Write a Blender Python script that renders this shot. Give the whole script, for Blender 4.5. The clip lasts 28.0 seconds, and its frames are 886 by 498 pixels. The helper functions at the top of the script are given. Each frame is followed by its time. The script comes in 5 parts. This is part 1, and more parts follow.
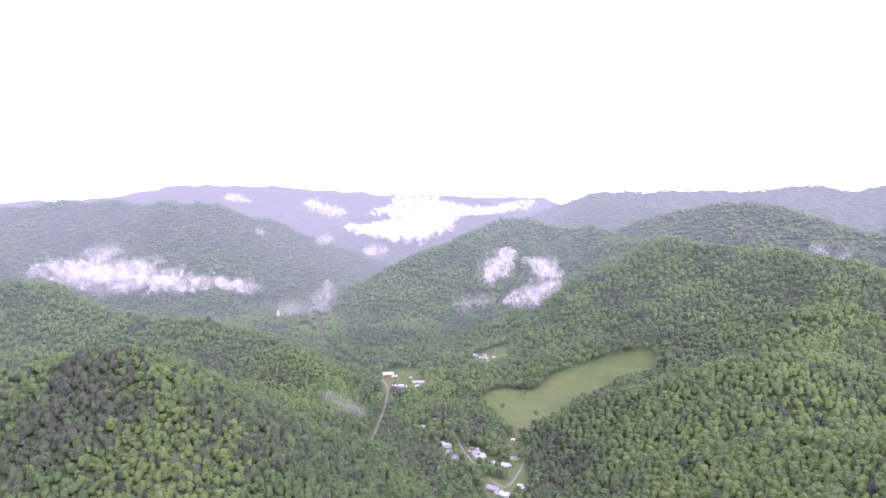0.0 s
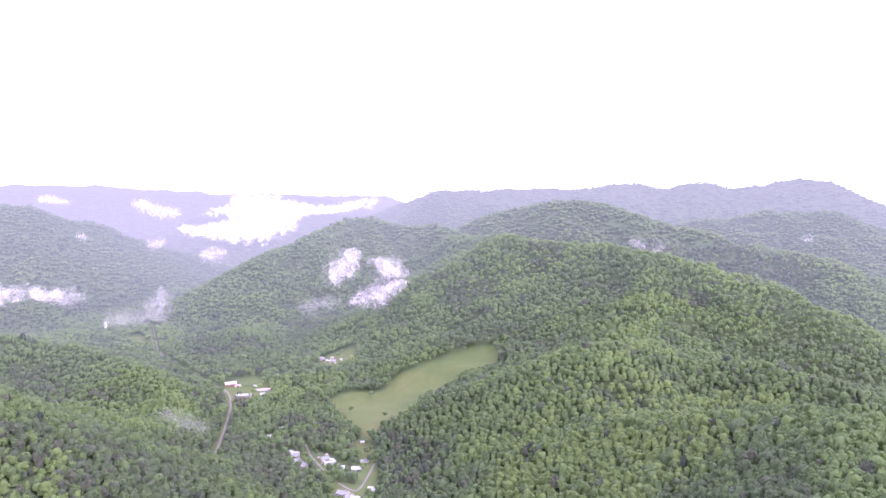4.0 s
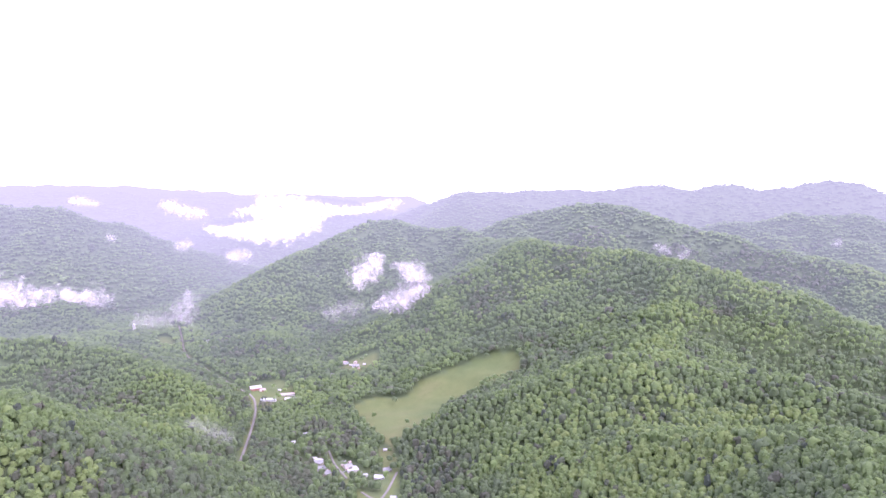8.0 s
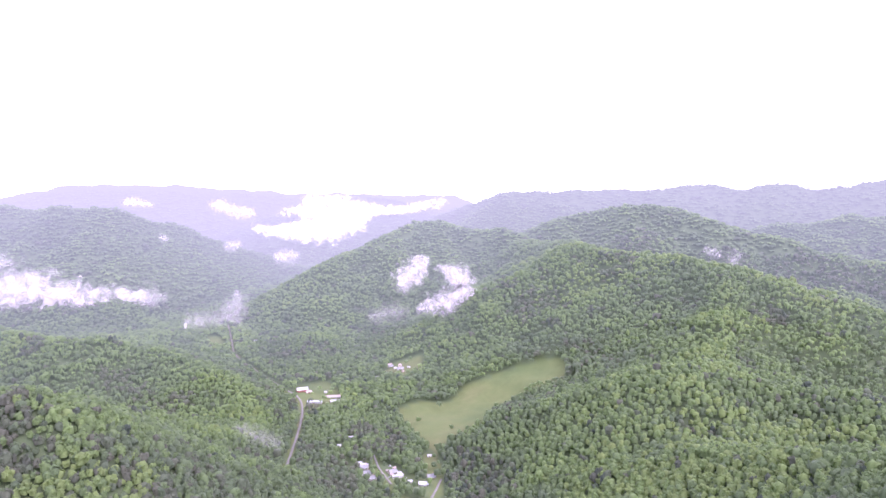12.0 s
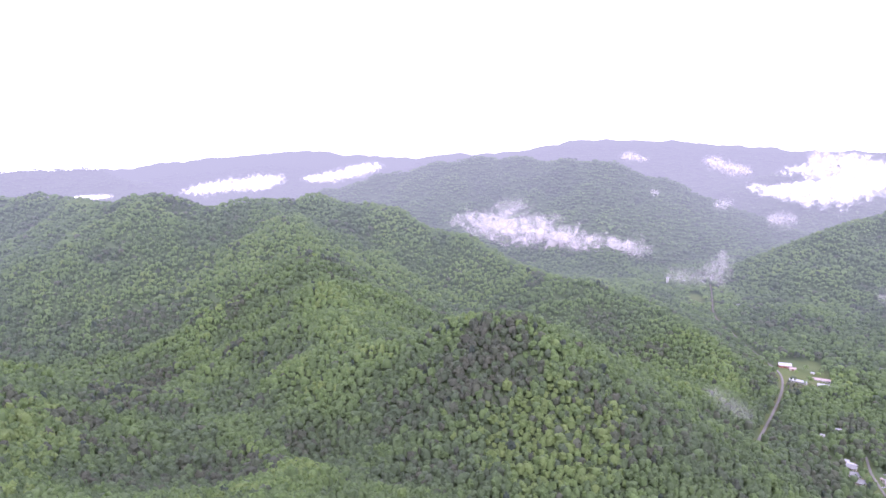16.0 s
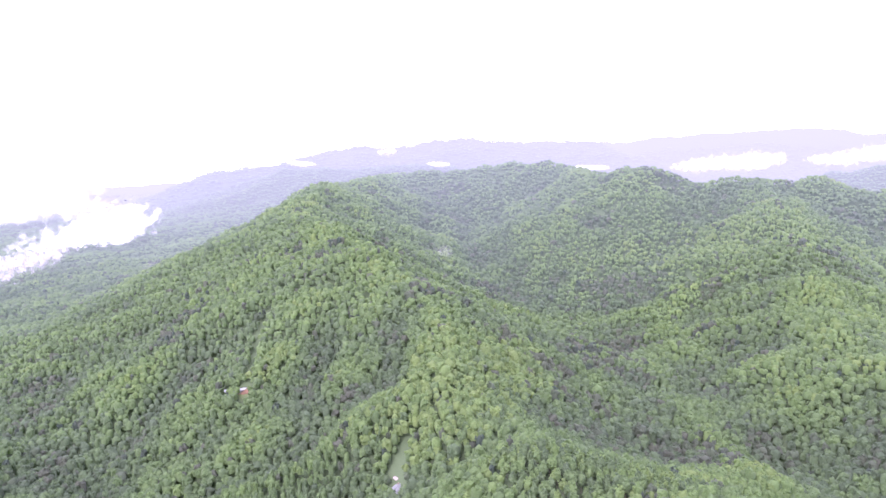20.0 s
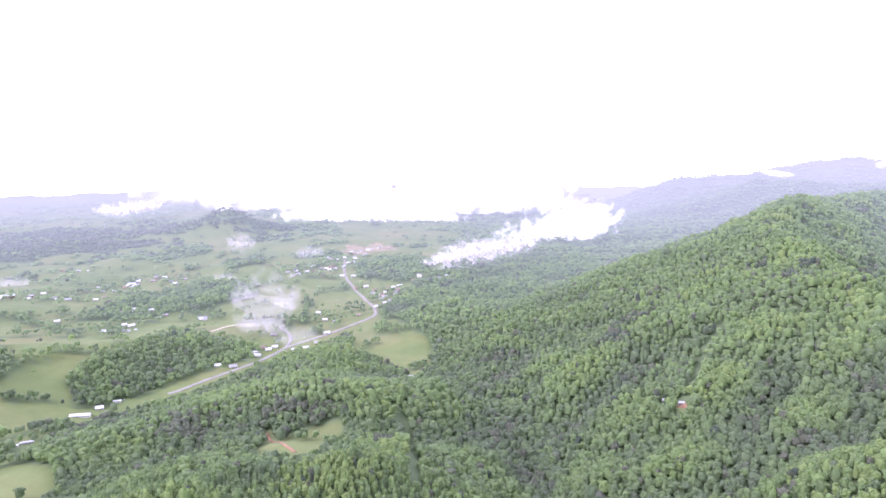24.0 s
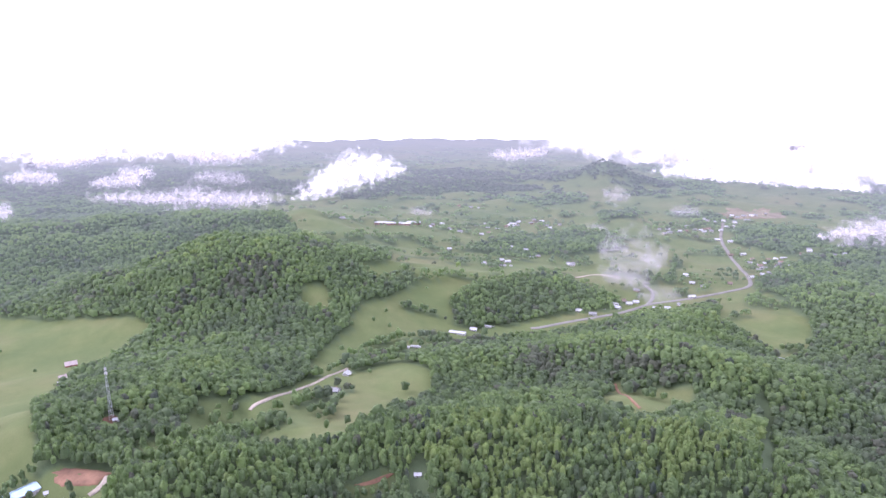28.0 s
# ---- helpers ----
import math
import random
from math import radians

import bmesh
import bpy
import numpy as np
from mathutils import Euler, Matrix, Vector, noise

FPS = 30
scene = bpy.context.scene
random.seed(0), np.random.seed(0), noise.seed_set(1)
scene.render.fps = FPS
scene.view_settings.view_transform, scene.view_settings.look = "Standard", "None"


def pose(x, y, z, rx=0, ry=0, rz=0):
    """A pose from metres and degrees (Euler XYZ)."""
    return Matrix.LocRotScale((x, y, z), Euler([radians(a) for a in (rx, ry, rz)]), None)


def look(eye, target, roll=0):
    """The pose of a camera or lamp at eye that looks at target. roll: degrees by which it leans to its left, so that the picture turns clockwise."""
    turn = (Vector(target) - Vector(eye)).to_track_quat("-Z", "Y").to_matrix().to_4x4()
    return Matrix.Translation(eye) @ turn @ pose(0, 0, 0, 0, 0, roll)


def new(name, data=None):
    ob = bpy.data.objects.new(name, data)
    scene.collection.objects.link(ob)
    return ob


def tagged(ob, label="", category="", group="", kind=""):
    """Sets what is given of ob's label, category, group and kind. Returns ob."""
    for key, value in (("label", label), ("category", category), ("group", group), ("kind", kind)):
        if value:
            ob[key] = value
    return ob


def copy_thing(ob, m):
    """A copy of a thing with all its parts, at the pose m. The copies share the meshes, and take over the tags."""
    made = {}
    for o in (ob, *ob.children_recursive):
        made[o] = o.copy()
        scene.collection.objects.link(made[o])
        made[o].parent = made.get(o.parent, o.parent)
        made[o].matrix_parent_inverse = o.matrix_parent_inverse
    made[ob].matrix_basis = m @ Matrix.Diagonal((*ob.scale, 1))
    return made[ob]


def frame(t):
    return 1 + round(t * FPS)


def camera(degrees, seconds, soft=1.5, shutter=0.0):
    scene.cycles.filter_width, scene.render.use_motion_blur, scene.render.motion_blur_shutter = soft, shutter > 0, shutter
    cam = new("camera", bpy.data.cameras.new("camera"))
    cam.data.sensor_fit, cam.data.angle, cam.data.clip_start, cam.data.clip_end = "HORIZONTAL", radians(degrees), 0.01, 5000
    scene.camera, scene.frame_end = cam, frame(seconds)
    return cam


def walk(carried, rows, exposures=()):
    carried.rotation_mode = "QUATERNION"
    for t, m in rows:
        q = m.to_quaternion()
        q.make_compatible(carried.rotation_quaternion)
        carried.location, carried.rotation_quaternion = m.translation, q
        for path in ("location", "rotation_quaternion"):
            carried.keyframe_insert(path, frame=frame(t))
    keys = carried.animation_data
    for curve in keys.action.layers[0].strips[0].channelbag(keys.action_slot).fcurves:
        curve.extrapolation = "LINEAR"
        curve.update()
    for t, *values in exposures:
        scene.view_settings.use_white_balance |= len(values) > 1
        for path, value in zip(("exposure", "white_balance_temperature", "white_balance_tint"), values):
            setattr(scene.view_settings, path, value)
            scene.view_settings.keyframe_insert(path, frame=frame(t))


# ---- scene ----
cam = camera(64.9, 28.0, soft=1.5)

# seconds, x, y, z, heading (clockwise from north), pitch, roll
PATH = [
    (0, -0, 0, 360, 0, -5.3, 0.06), (0.5, 0.8, 0.5, 359.7, -0.18, -5.39, -0.06),
    (1, 1, 0.6, 359.7, -0.31, -5.47, -0.09), (1.5, 1, 0.5, 360.1, -0.54, -5.57, -0.03),
    (2, 1.4, 0.1, 361, -0.72, -5.65, -0.01), (2.5, 1.9, -0.6, 362.3, -0.14, -5.65, -0.06),
    (3, 1.9, -1.3, 364.2, 2.54, -5.59, -0.11), (3.5, 1.4, -2.4, 366.4, 7.83, -5.57, -0.03),
    (4, -0.3, -3.6, 369, 12.77, -5.56, -0.09), (4.5, -1.6, -4.3, 371.5, 14.22, -5.52, -0.1),
    (6.5, -1.9, -5.1, 379.4, 12.04, -5.59, 0), (7, -1.1, -5.3, 381.2, 11.6, -5.66, 0.05),
    (7.5, -0.8, -5.3, 383.1, 11.16, -5.68, 0.06), (8, -1, -5, 385.2, 10.87, -5.72, 0.01),
    (8.5, -1.1, -4.8, 387.2, 10.57, -5.79, -0.05), (9, -0.7, -4.5, 389.2, 10.25, -5.82, -0.05),
    (9.5, -0.5, -4.6, 391.2, 9.95, -5.88, -0.07), (10, -0.9, -4.5, 393.2, 9.67, -5.89, -0.1),
    (10.5, -1.6, -4.3, 395.2, 9.4, -5.91, -0.22), (11, -2.1, -3.9, 397, 9.12, -5.94, -0.14),
    (11.5, -2.7, -3.5, 398.2, 8.89, -5.97, -0.16), (13.5, -2.6, -0.1, 400, -8.88, -5.99, 0.45),
    (14, -2, 1.3, 399.7, -16.89, -6.09, 0.35), (14.5, -1.3, 2.9, 399.1, -22.16, -6.13, 0.41),
    (15, -0.7, 4.1, 398.4, -25.96, -6.15, 0.18), (15.5, -0.4, 4.5, 397.8, -28.72, -6.35, 0.04),
    (16, -0.5, 4.8, 397.7, -31.69, -9.47, -0.14), (16.5, -1.1, 5.4, 398.3, -34.38, -11.69, -0.21),
    (17, -1.6, 6.2, 399, -41.49, -11.72, -0.02), (17.5, -1.9, 8.3, 399.2, -49.12, -11.75, -0.06),
    (18, -2.1, 10.5, 399.5, -54.24, -11.74, -0.12), (18.5, -2.1, 11.5, 399.2, -58.07, -11.65, -0.08),
    (19, -2.6, 11.8, 398.7, -61.6, -11.56, -0.09), (19.5, -4.3, 11.9, 398.2, -65.45, -11.48, -0.18),
    (20, -6.5, 12, 397.4, -70.47, -11.36, -0.13), (20.5, -8.4, 12, 396.6, -75.36, -11.25, -0.2),
    (21, -10.4, 12.1, 396, -81.94, -11.17, -0.03), (21.5, -13.2, 11.1, 395.7, -88.35, -11.1, 0.2),
    (22, -16.3, 9.8, 395.2, -94.75, -11.08, 0.23), (22.5, -19.8, 10.2, 394.8, -98.86, -11.04, 0.18),
    (24.5, -29.3, 13.8, 390.5, -111.17, -10.69, -0.16), (25, -31.3, 14, 389.7, -115.75, -10.63, -0.11),
    (25.5, -32.2, 13.5, 389, -120.37, -10.59, -0.03), (26, -32.6, 13.8, 388.2, -125.92, -10.54, -0.06),
    (26.5, -33.1, 14.7, 387.9, -128.92, -10.48, -0.07), (27, -33.6, 15.5, 387.8, -131.87, -10.46, -0.21),
    (27.5, -33.6, 16.2, 388, -134.79, -11.24, -0.23), (28, -33.2, 17.2, 388.6, -138.16, -14.43, -0.15)]


def aim(x, y, z, heading, pitch, roll):
    return pose(x, y, z, 90 + pitch, 0, -heading) @ pose(0, 0, 0, 0, 0, roll)


walk(cam, [(t, aim(*p)) for t, *p in PATH],
     exposures=[(0, 1.35, 5800, 38), (3, 1.45, 5800, 40), (5, 1.62, 5800, 44), (11.5, 1.66, 5830, 43), (14.5, 1.3, 5780, 37), (16, 1.24, 5740, 36), (18, 1.45, 5740, 35),
                (19.5, 1.8, 5740, 37), (22, 1.74, 5740, 37), (25, 1.74, 5740, 32), (28, 1.3, 5730, 31)])

# ---- light: an overcast morning ----
world = bpy.data.worlds.new("overcast_sky")
scene.world = world
world.use_nodes = True
wn = world.node_tree
wn.nodes.clear()
w_out = wn.nodes.new("ShaderNodeOutputWorld")
w_bg = wn.nodes.new("ShaderNodeBackground")
w_sky = wn.nodes.new("ShaderNodeTexSky")
w_sky.sky_type = "NISHITA"
w_sky.sun_disc = False
w_sky.sun_elevation = radians(45)
w_sky.sun_rotation = radians(140)
w_sky.dust_density = 6.0
w_sky.air_density = 1.0
w_mix = wn.nodes.new("ShaderNodeMix")
w_mix.data_type = "RGBA"
w_mix.inputs["Factor"].default_value = 0.78
w_mix.inputs["B"].default_value = (10.4, 10.6, 11.2, 1)
wn.links.new(w_sky.outputs["Color"], w_mix.inputs["A"])
wn.links.new(w_mix.outputs["Result"], w_bg.inputs["Color"])
w_bg.inputs["Strength"].default_value = 0.12
wn.links.new(w_bg.outputs["Background"], w_out.inputs["Surface"])

sun_data = bpy.data.lights.new("sun", "SUN")
sun_data.energy = 1.1
sun_data.angle = radians(20)
sun_data.color = (1.0, 0.96, 0.9)
sun = new("sun", sun_data)
sun.matrix_world = look((0, 0, 900), (-300 * math.sin(radians(140)), -300 * math.cos(radians(140)), 600))

# ---- materials ----


def material(name):
    m = bpy.data.materials.new(name)
    m.use_nodes = True
    nt = m.node_tree
    return m, nt, nt.nodes["Principled BSDF"]


def ramp(nt, stops):
    r = nt.nodes.new("ShaderNodeValToRGB")
    el = r.color_ramp.elements
    while len(el) < len(stops):
        el.new(0.5)
    for e, (p, c) in zip(el, stops):
        e.position, e.color = p, (*c, 1)
    return r


def noise_node(nt, scale, detail=4.0, rough=0.6, coord="Object"):
    tc = nt.nodes.new("ShaderNodeTexCoord")
    n = nt.nodes.new("ShaderNodeTexNoise")
    n.inputs["Scale"].default_value = scale
    n.inputs["Detail"].default_value = detail
    n.inputs["Roughness"].default_value = rough
    nt.links.new(tc.outputs[coord], n.inputs["Vector"])
    return n


def mixed(nt, kind, fac, a, b):
    m = nt.nodes.new("ShaderNodeMix")
    m.data_type, m.blend_type = "RGBA", kind
    if isinstance(fac, float):
        m.inputs["Factor"].default_value = fac
    else:
        nt.links.new(fac, m.inputs["Factor"])
    for key, v in (("A", a), ("B", b)):
        if isinstance(v, tuple):
            m.inputs[key].default_value = (*v, 1)
        else:
            nt.links.new(v, m.inputs[key])
    return m.outputs["Result"]


def surface(name, base, spread=0.25, scale=1.0, fine=12.0, rough=0.8, metal=0.0, bump=0.2):
    """A plain surface with stains at two scales and a fine relief."""
    m, nt, b = material(name)
    n1, n2 = noise_node(nt, scale), noise_node(nt, fine)
    lo = tuple(c * (1 - spread) for c in base)
    hi = tuple(min(1, c * (1 + spread)) for c in base)
    c1 = ramp(nt, [(0.3, lo), (0.7, hi)])
    nt.links.new(n1.outputs["Fac"], c1.inputs["Fac"])
    c2 = ramp(nt, [(0.3, (0.8, 0.8, 0.8)), (0.7, (1.1, 1.1, 1.1))])
    nt.links.new(n2.outputs["Fac"], c2.inputs["Fac"])
    nt.links.new(mixed(nt, "MULTIPLY", 1.0, c1.outputs["Color"], c2.outputs["Color"]), b.inputs["Base Color"])
    b.inputs["Roughness"].default_value, b.inputs["Metallic"].default_value = rough, metal
    if bump:
        bp = nt.nodes.new("ShaderNodeBump")
        bp.inputs["Strength"].default_value, bp.inputs["Distance"].default_value = bump, 0.05
        nt.links.new(n2.outputs["Fac"], bp.inputs["Height"])
        nt.links.new(bp.outputs["Normal"], b.inputs["Normal"])
    return m


LEAF = [(0.0, (0.058, 0.08, 0.063)), (0.18, (0.108, 0.114, 0.086)), (0.32, (0.093, 0.125, 0.077)), (0.6, (0.12, 0.17, 0.078)),
        (0.85, (0.142, 0.202, 0.079)), (1.0, (0.168, 0.22, 0.082))]


def foliage(name, per_object=False):
    m, nt, b = material(name)
    if per_object:
        mr = nt.nodes.new("ShaderNodeMapRange")
        nt.links.new(nt.nodes.new("ShaderNodeObjectInfo").outputs["Random"], mr.inputs["Value"])
        mr.inputs["To Min"].default_value, mr.inputs["To Max"].default_value = 0.4, 0.95
        a = mr.outputs["Result"]
    else:
        at = nt.nodes.new("ShaderNodeAttribute")
        at.attribute_name = "species"
        a = at.outputs["Fac"]
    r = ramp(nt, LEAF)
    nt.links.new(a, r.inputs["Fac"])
    g = nt.nodes.new("ShaderNodeNewGeometry")
    v = ramp(nt, [(0.0, (0.85, 0.86, 0.85)), (1.0, (1.15, 1.14, 1.13))])
    nt.links.new(g.outputs["Random Per Island"], v.inputs["Fac"])
    n = noise_node(nt, 0.9, 3.0, 0.7)
    s = ramp(nt, [(0.35, (0.88, 0.89, 0.87)), (0.65, (1.12, 1.12, 1.11))])
    nt.links.new(n.outputs["Fac"], s.inputs["Fac"])
    c = mixed(nt, "MULTIPLY", 1.0, r.outputs["Color"], v.outputs["Color"])
    c = mixed(nt, "MULTIPLY", 1.0, c, s.outputs["Color"])
    nt.links.new(c, b.inputs["Base Color"])
    b.inputs["Roughness"].default_value = 0.7
    b.inputs["Specular IOR Level"].default_value = 0.2
    b.inputs["Sheen Weight"].default_value = 0.08
    b.inputs["Sheen Roughness"].default_value = 0.6
    # leaves let light through
    tl = nt.nodes.new("ShaderNodeBsdfTranslucent")
    nt.links.new(mixed(nt, "MULTIPLY", 1.0, c, (1.5, 1.5, 1.3)), tl.inputs["Color"])
    mx = nt.nodes.new("ShaderNodeMixShader")
    mx.name = "leaf_mix"
    mx.inputs["Fac"].default_value = 0.52
    nt.links.new(b.outputs["BSDF"], mx.inputs[1])
    nt.links.new(tl.outputs["BSDF"], mx.inputs[2])
    nt.links.new(mx.outputs["Shader"], nt.nodes["Material Output"].inputs["Surface"])
    bp = nt.nodes.new("ShaderNodeBump")
    bp.inputs["Strength"].default_value, bp.inputs["Distance"].default_value = 0.5, 0.5
    nt.links.new(n.outputs["Fac"], bp.inputs["Height"])
    nt.links.new(bp.outputs["Normal"], b.inputs["Normal"])
    return m


def grassland():
    m, nt, b = material("pasture")
    n1, n2, n3 = noise_node(nt, 0.006, 5), noise_node(nt, 0.05, 6, 0.7), noise_node(nt, 1.2, 3)
    r1 = ramp(nt, [(0.3, (0.07, 0.096, 0.04)), (0.5, (0.092, 0.112, 0.046)), (0.72, (0.12, 0.12, 0.06))])
    r2 = ramp(nt, [(0.3, (0.88, 0.9, 0.86)), (0.7, (1.1, 1.08, 1.08))])
    r3 = ramp(nt, [(0.3, (0.85, 0.85, 0.85)), (0.7, (1.1, 1.1, 1.1))])
    for n, r in ((n1, r1), (n2, r2), (n3, r3)):
        nt.links.new(n.outputs["Fac"], r.inputs["Fac"])
    at = nt.nodes.new("ShaderNodeAttribute")
    at.attribute_name = "wood"
    c = mixed(nt, "MIX", at.outputs["Fac"], r1.outputs["Color"], (0.078, 0.104, 0.056))
    c = mixed(nt, "MULTIPLY", 1.0, c, r2.outputs["Color"])
    nt.links.new(mixed(nt, "MULTIPLY", 1.0, c, r3.outputs["Color"]), b.inputs["Base Color"])
    b.inputs["Roughness"].default_value = 0.9
    b.inputs["Specular IOR Level"].default_value = 0.1
    return m


M_PASTURE = grassland()
M_LEAF = foliage("leaves")
M_CROWN = foliage("crown_leaves", per_object=True)


def hazed(m):
    """The same surface for the far backdrop, with haze painted on as emission that grows with distance."""
    m = m.copy()
    m.name = "far_" + m.name
    nt = m.node_tree
    out = nt.nodes["Material Output"]
    old = out.inputs["Surface"].links[0].from_socket
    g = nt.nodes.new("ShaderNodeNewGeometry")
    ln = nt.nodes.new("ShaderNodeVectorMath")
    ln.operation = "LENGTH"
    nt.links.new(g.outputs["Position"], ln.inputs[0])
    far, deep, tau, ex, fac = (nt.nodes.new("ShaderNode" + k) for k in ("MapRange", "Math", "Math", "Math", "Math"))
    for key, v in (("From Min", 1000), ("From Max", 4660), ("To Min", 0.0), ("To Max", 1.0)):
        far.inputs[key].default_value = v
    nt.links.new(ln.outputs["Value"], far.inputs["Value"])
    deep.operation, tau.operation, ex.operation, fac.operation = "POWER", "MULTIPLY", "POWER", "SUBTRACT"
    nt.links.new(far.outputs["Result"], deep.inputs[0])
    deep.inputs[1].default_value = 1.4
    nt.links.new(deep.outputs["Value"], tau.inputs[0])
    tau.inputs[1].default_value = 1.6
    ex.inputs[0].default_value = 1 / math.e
    # the painted haze is thicker towards the north-west than over the plain and the east
    axes, along, haze_lean, thick = (nt.nodes.new("ShaderNode" + k) for k in ("SeparateXYZ", "Math", "MapRange", "Math"))
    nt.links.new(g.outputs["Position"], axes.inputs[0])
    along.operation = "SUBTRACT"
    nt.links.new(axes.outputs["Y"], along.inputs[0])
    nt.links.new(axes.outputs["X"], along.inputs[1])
    nt.links.new(along.outputs["Value"], haze_lean.inputs["Value"])
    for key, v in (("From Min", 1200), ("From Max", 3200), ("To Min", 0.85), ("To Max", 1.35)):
        haze_lean.inputs[key].default_value = v
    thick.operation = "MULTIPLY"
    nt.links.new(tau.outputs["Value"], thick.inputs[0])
    nt.links.new(haze_lean.outputs["Result"], thick.inputs[1])
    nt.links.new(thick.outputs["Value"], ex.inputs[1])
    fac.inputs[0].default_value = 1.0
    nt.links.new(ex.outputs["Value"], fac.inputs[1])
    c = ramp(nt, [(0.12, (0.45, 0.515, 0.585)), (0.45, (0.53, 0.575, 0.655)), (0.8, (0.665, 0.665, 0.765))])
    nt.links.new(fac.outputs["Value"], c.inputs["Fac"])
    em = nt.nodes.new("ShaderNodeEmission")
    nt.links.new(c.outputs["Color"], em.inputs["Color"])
    em.inputs["Strength"].default_value = HAZE_GLOW
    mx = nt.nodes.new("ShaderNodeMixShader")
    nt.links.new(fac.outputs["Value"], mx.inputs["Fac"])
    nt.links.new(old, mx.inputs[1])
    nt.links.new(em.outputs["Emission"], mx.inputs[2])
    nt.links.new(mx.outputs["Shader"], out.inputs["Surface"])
    return m


# strength of the surface emission that stands in for haze
HAZE_GLOW = 0.4
M_HAZED_LAND = hazed(M_PASTURE)
M_HAZED_LEAF = hazed(M_LEAF)
M_ASPHALT = surface("worn_asphalt", (0.14, 0.132, 0.122), 0.2, 0.05, 0.8, 0.9)
M_TRACK = surface("gravel_track", (0.27, 0.23, 0.19), 0.25, 0.08, 0.7, 0.95)
M_EARTH = surface("red_clay", (0.17, 0.092, 0.058), 0.35, 0.06, 0.5, 0.95)
M_PLOUGHED = surface("ploughed_soil", (0.14, 0.12, 0.092), 0.3, 0.02, 0.3, 0.95)
M_WHITE = surface("white_siding", (0.5, 0.49, 0.48), 0.08, 0.3, 3.0, 0.6)
M_CREAM = surface("weathered_boards", (0.42, 0.38, 0.32), 0.2, 0.3, 3.0, 0.8)
M_BRICK = surface("red_brick", (0.3, 0.2, 0.17), 0.2, 0.4, 6.0, 0.85)
M_RED = surface("barn_red_boards", (0.28, 0.12, 0.1), 0.25, 0.3, 3.0, 0.8)
M_ROOF_WHITE = surface("pale_metal_roof", (0.36, 0.36, 0.38), 0.15, 0.2, 2.0, 0.35, 0.2)
M_ROOF_GREY = surface("grey_shingle", (0.2, 0.2, 0.21), 0.2, 0.3, 4.0, 0.85)
M_ROOF_PINK = surface("faded_red_roof", (0.32, 0.255, 0.25), 0.15, 0.2, 2.0, 0.6)
M_ROOF_BLUE = surface("pale_blue_metal_roof", (0.38, 0.5, 0.68), 0.12, 0.2, 2.0, 0.35, 0.2)
M_ROOF_BROWN = surface("brown_shingle", (0.17, 0.13, 0.11), 0.2, 0.3, 4.0, 0.85)
M_DARK = surface("dark_glass", (0.03, 0.035, 0.045), 0.2, 1.0, 4.0, 0.15, 0.0, 0.0)
M_DOOR = surface("painted_door", (0.16, 0.09, 0.06), 0.2, 1.0, 4.0, 0.5)
M_BARK = surface("bark", (0.12, 0.095, 0.075), 0.3, 0.6, 4.0, 0.95)
M_STEEL = surface("galvanised_steel", (0.5, 0.51, 0.53), 0.15, 0.4, 3.0, 0.45, 0.7)
M_TYRE = surface("tyre_rubber", (0.03, 0.03, 0.03), 0.2, 1.0, 4.0, 0.9)
M_CAR = surface("car_paint", (0.55, 0.55, 0.57), 0.05, 1.0, 4.0, 0.25, 0.1, 0.0)
M_WATER = surface("creek_water", (0.1, 0.11, 0.1), 0.2, 0.2, 1.0, 0.08)


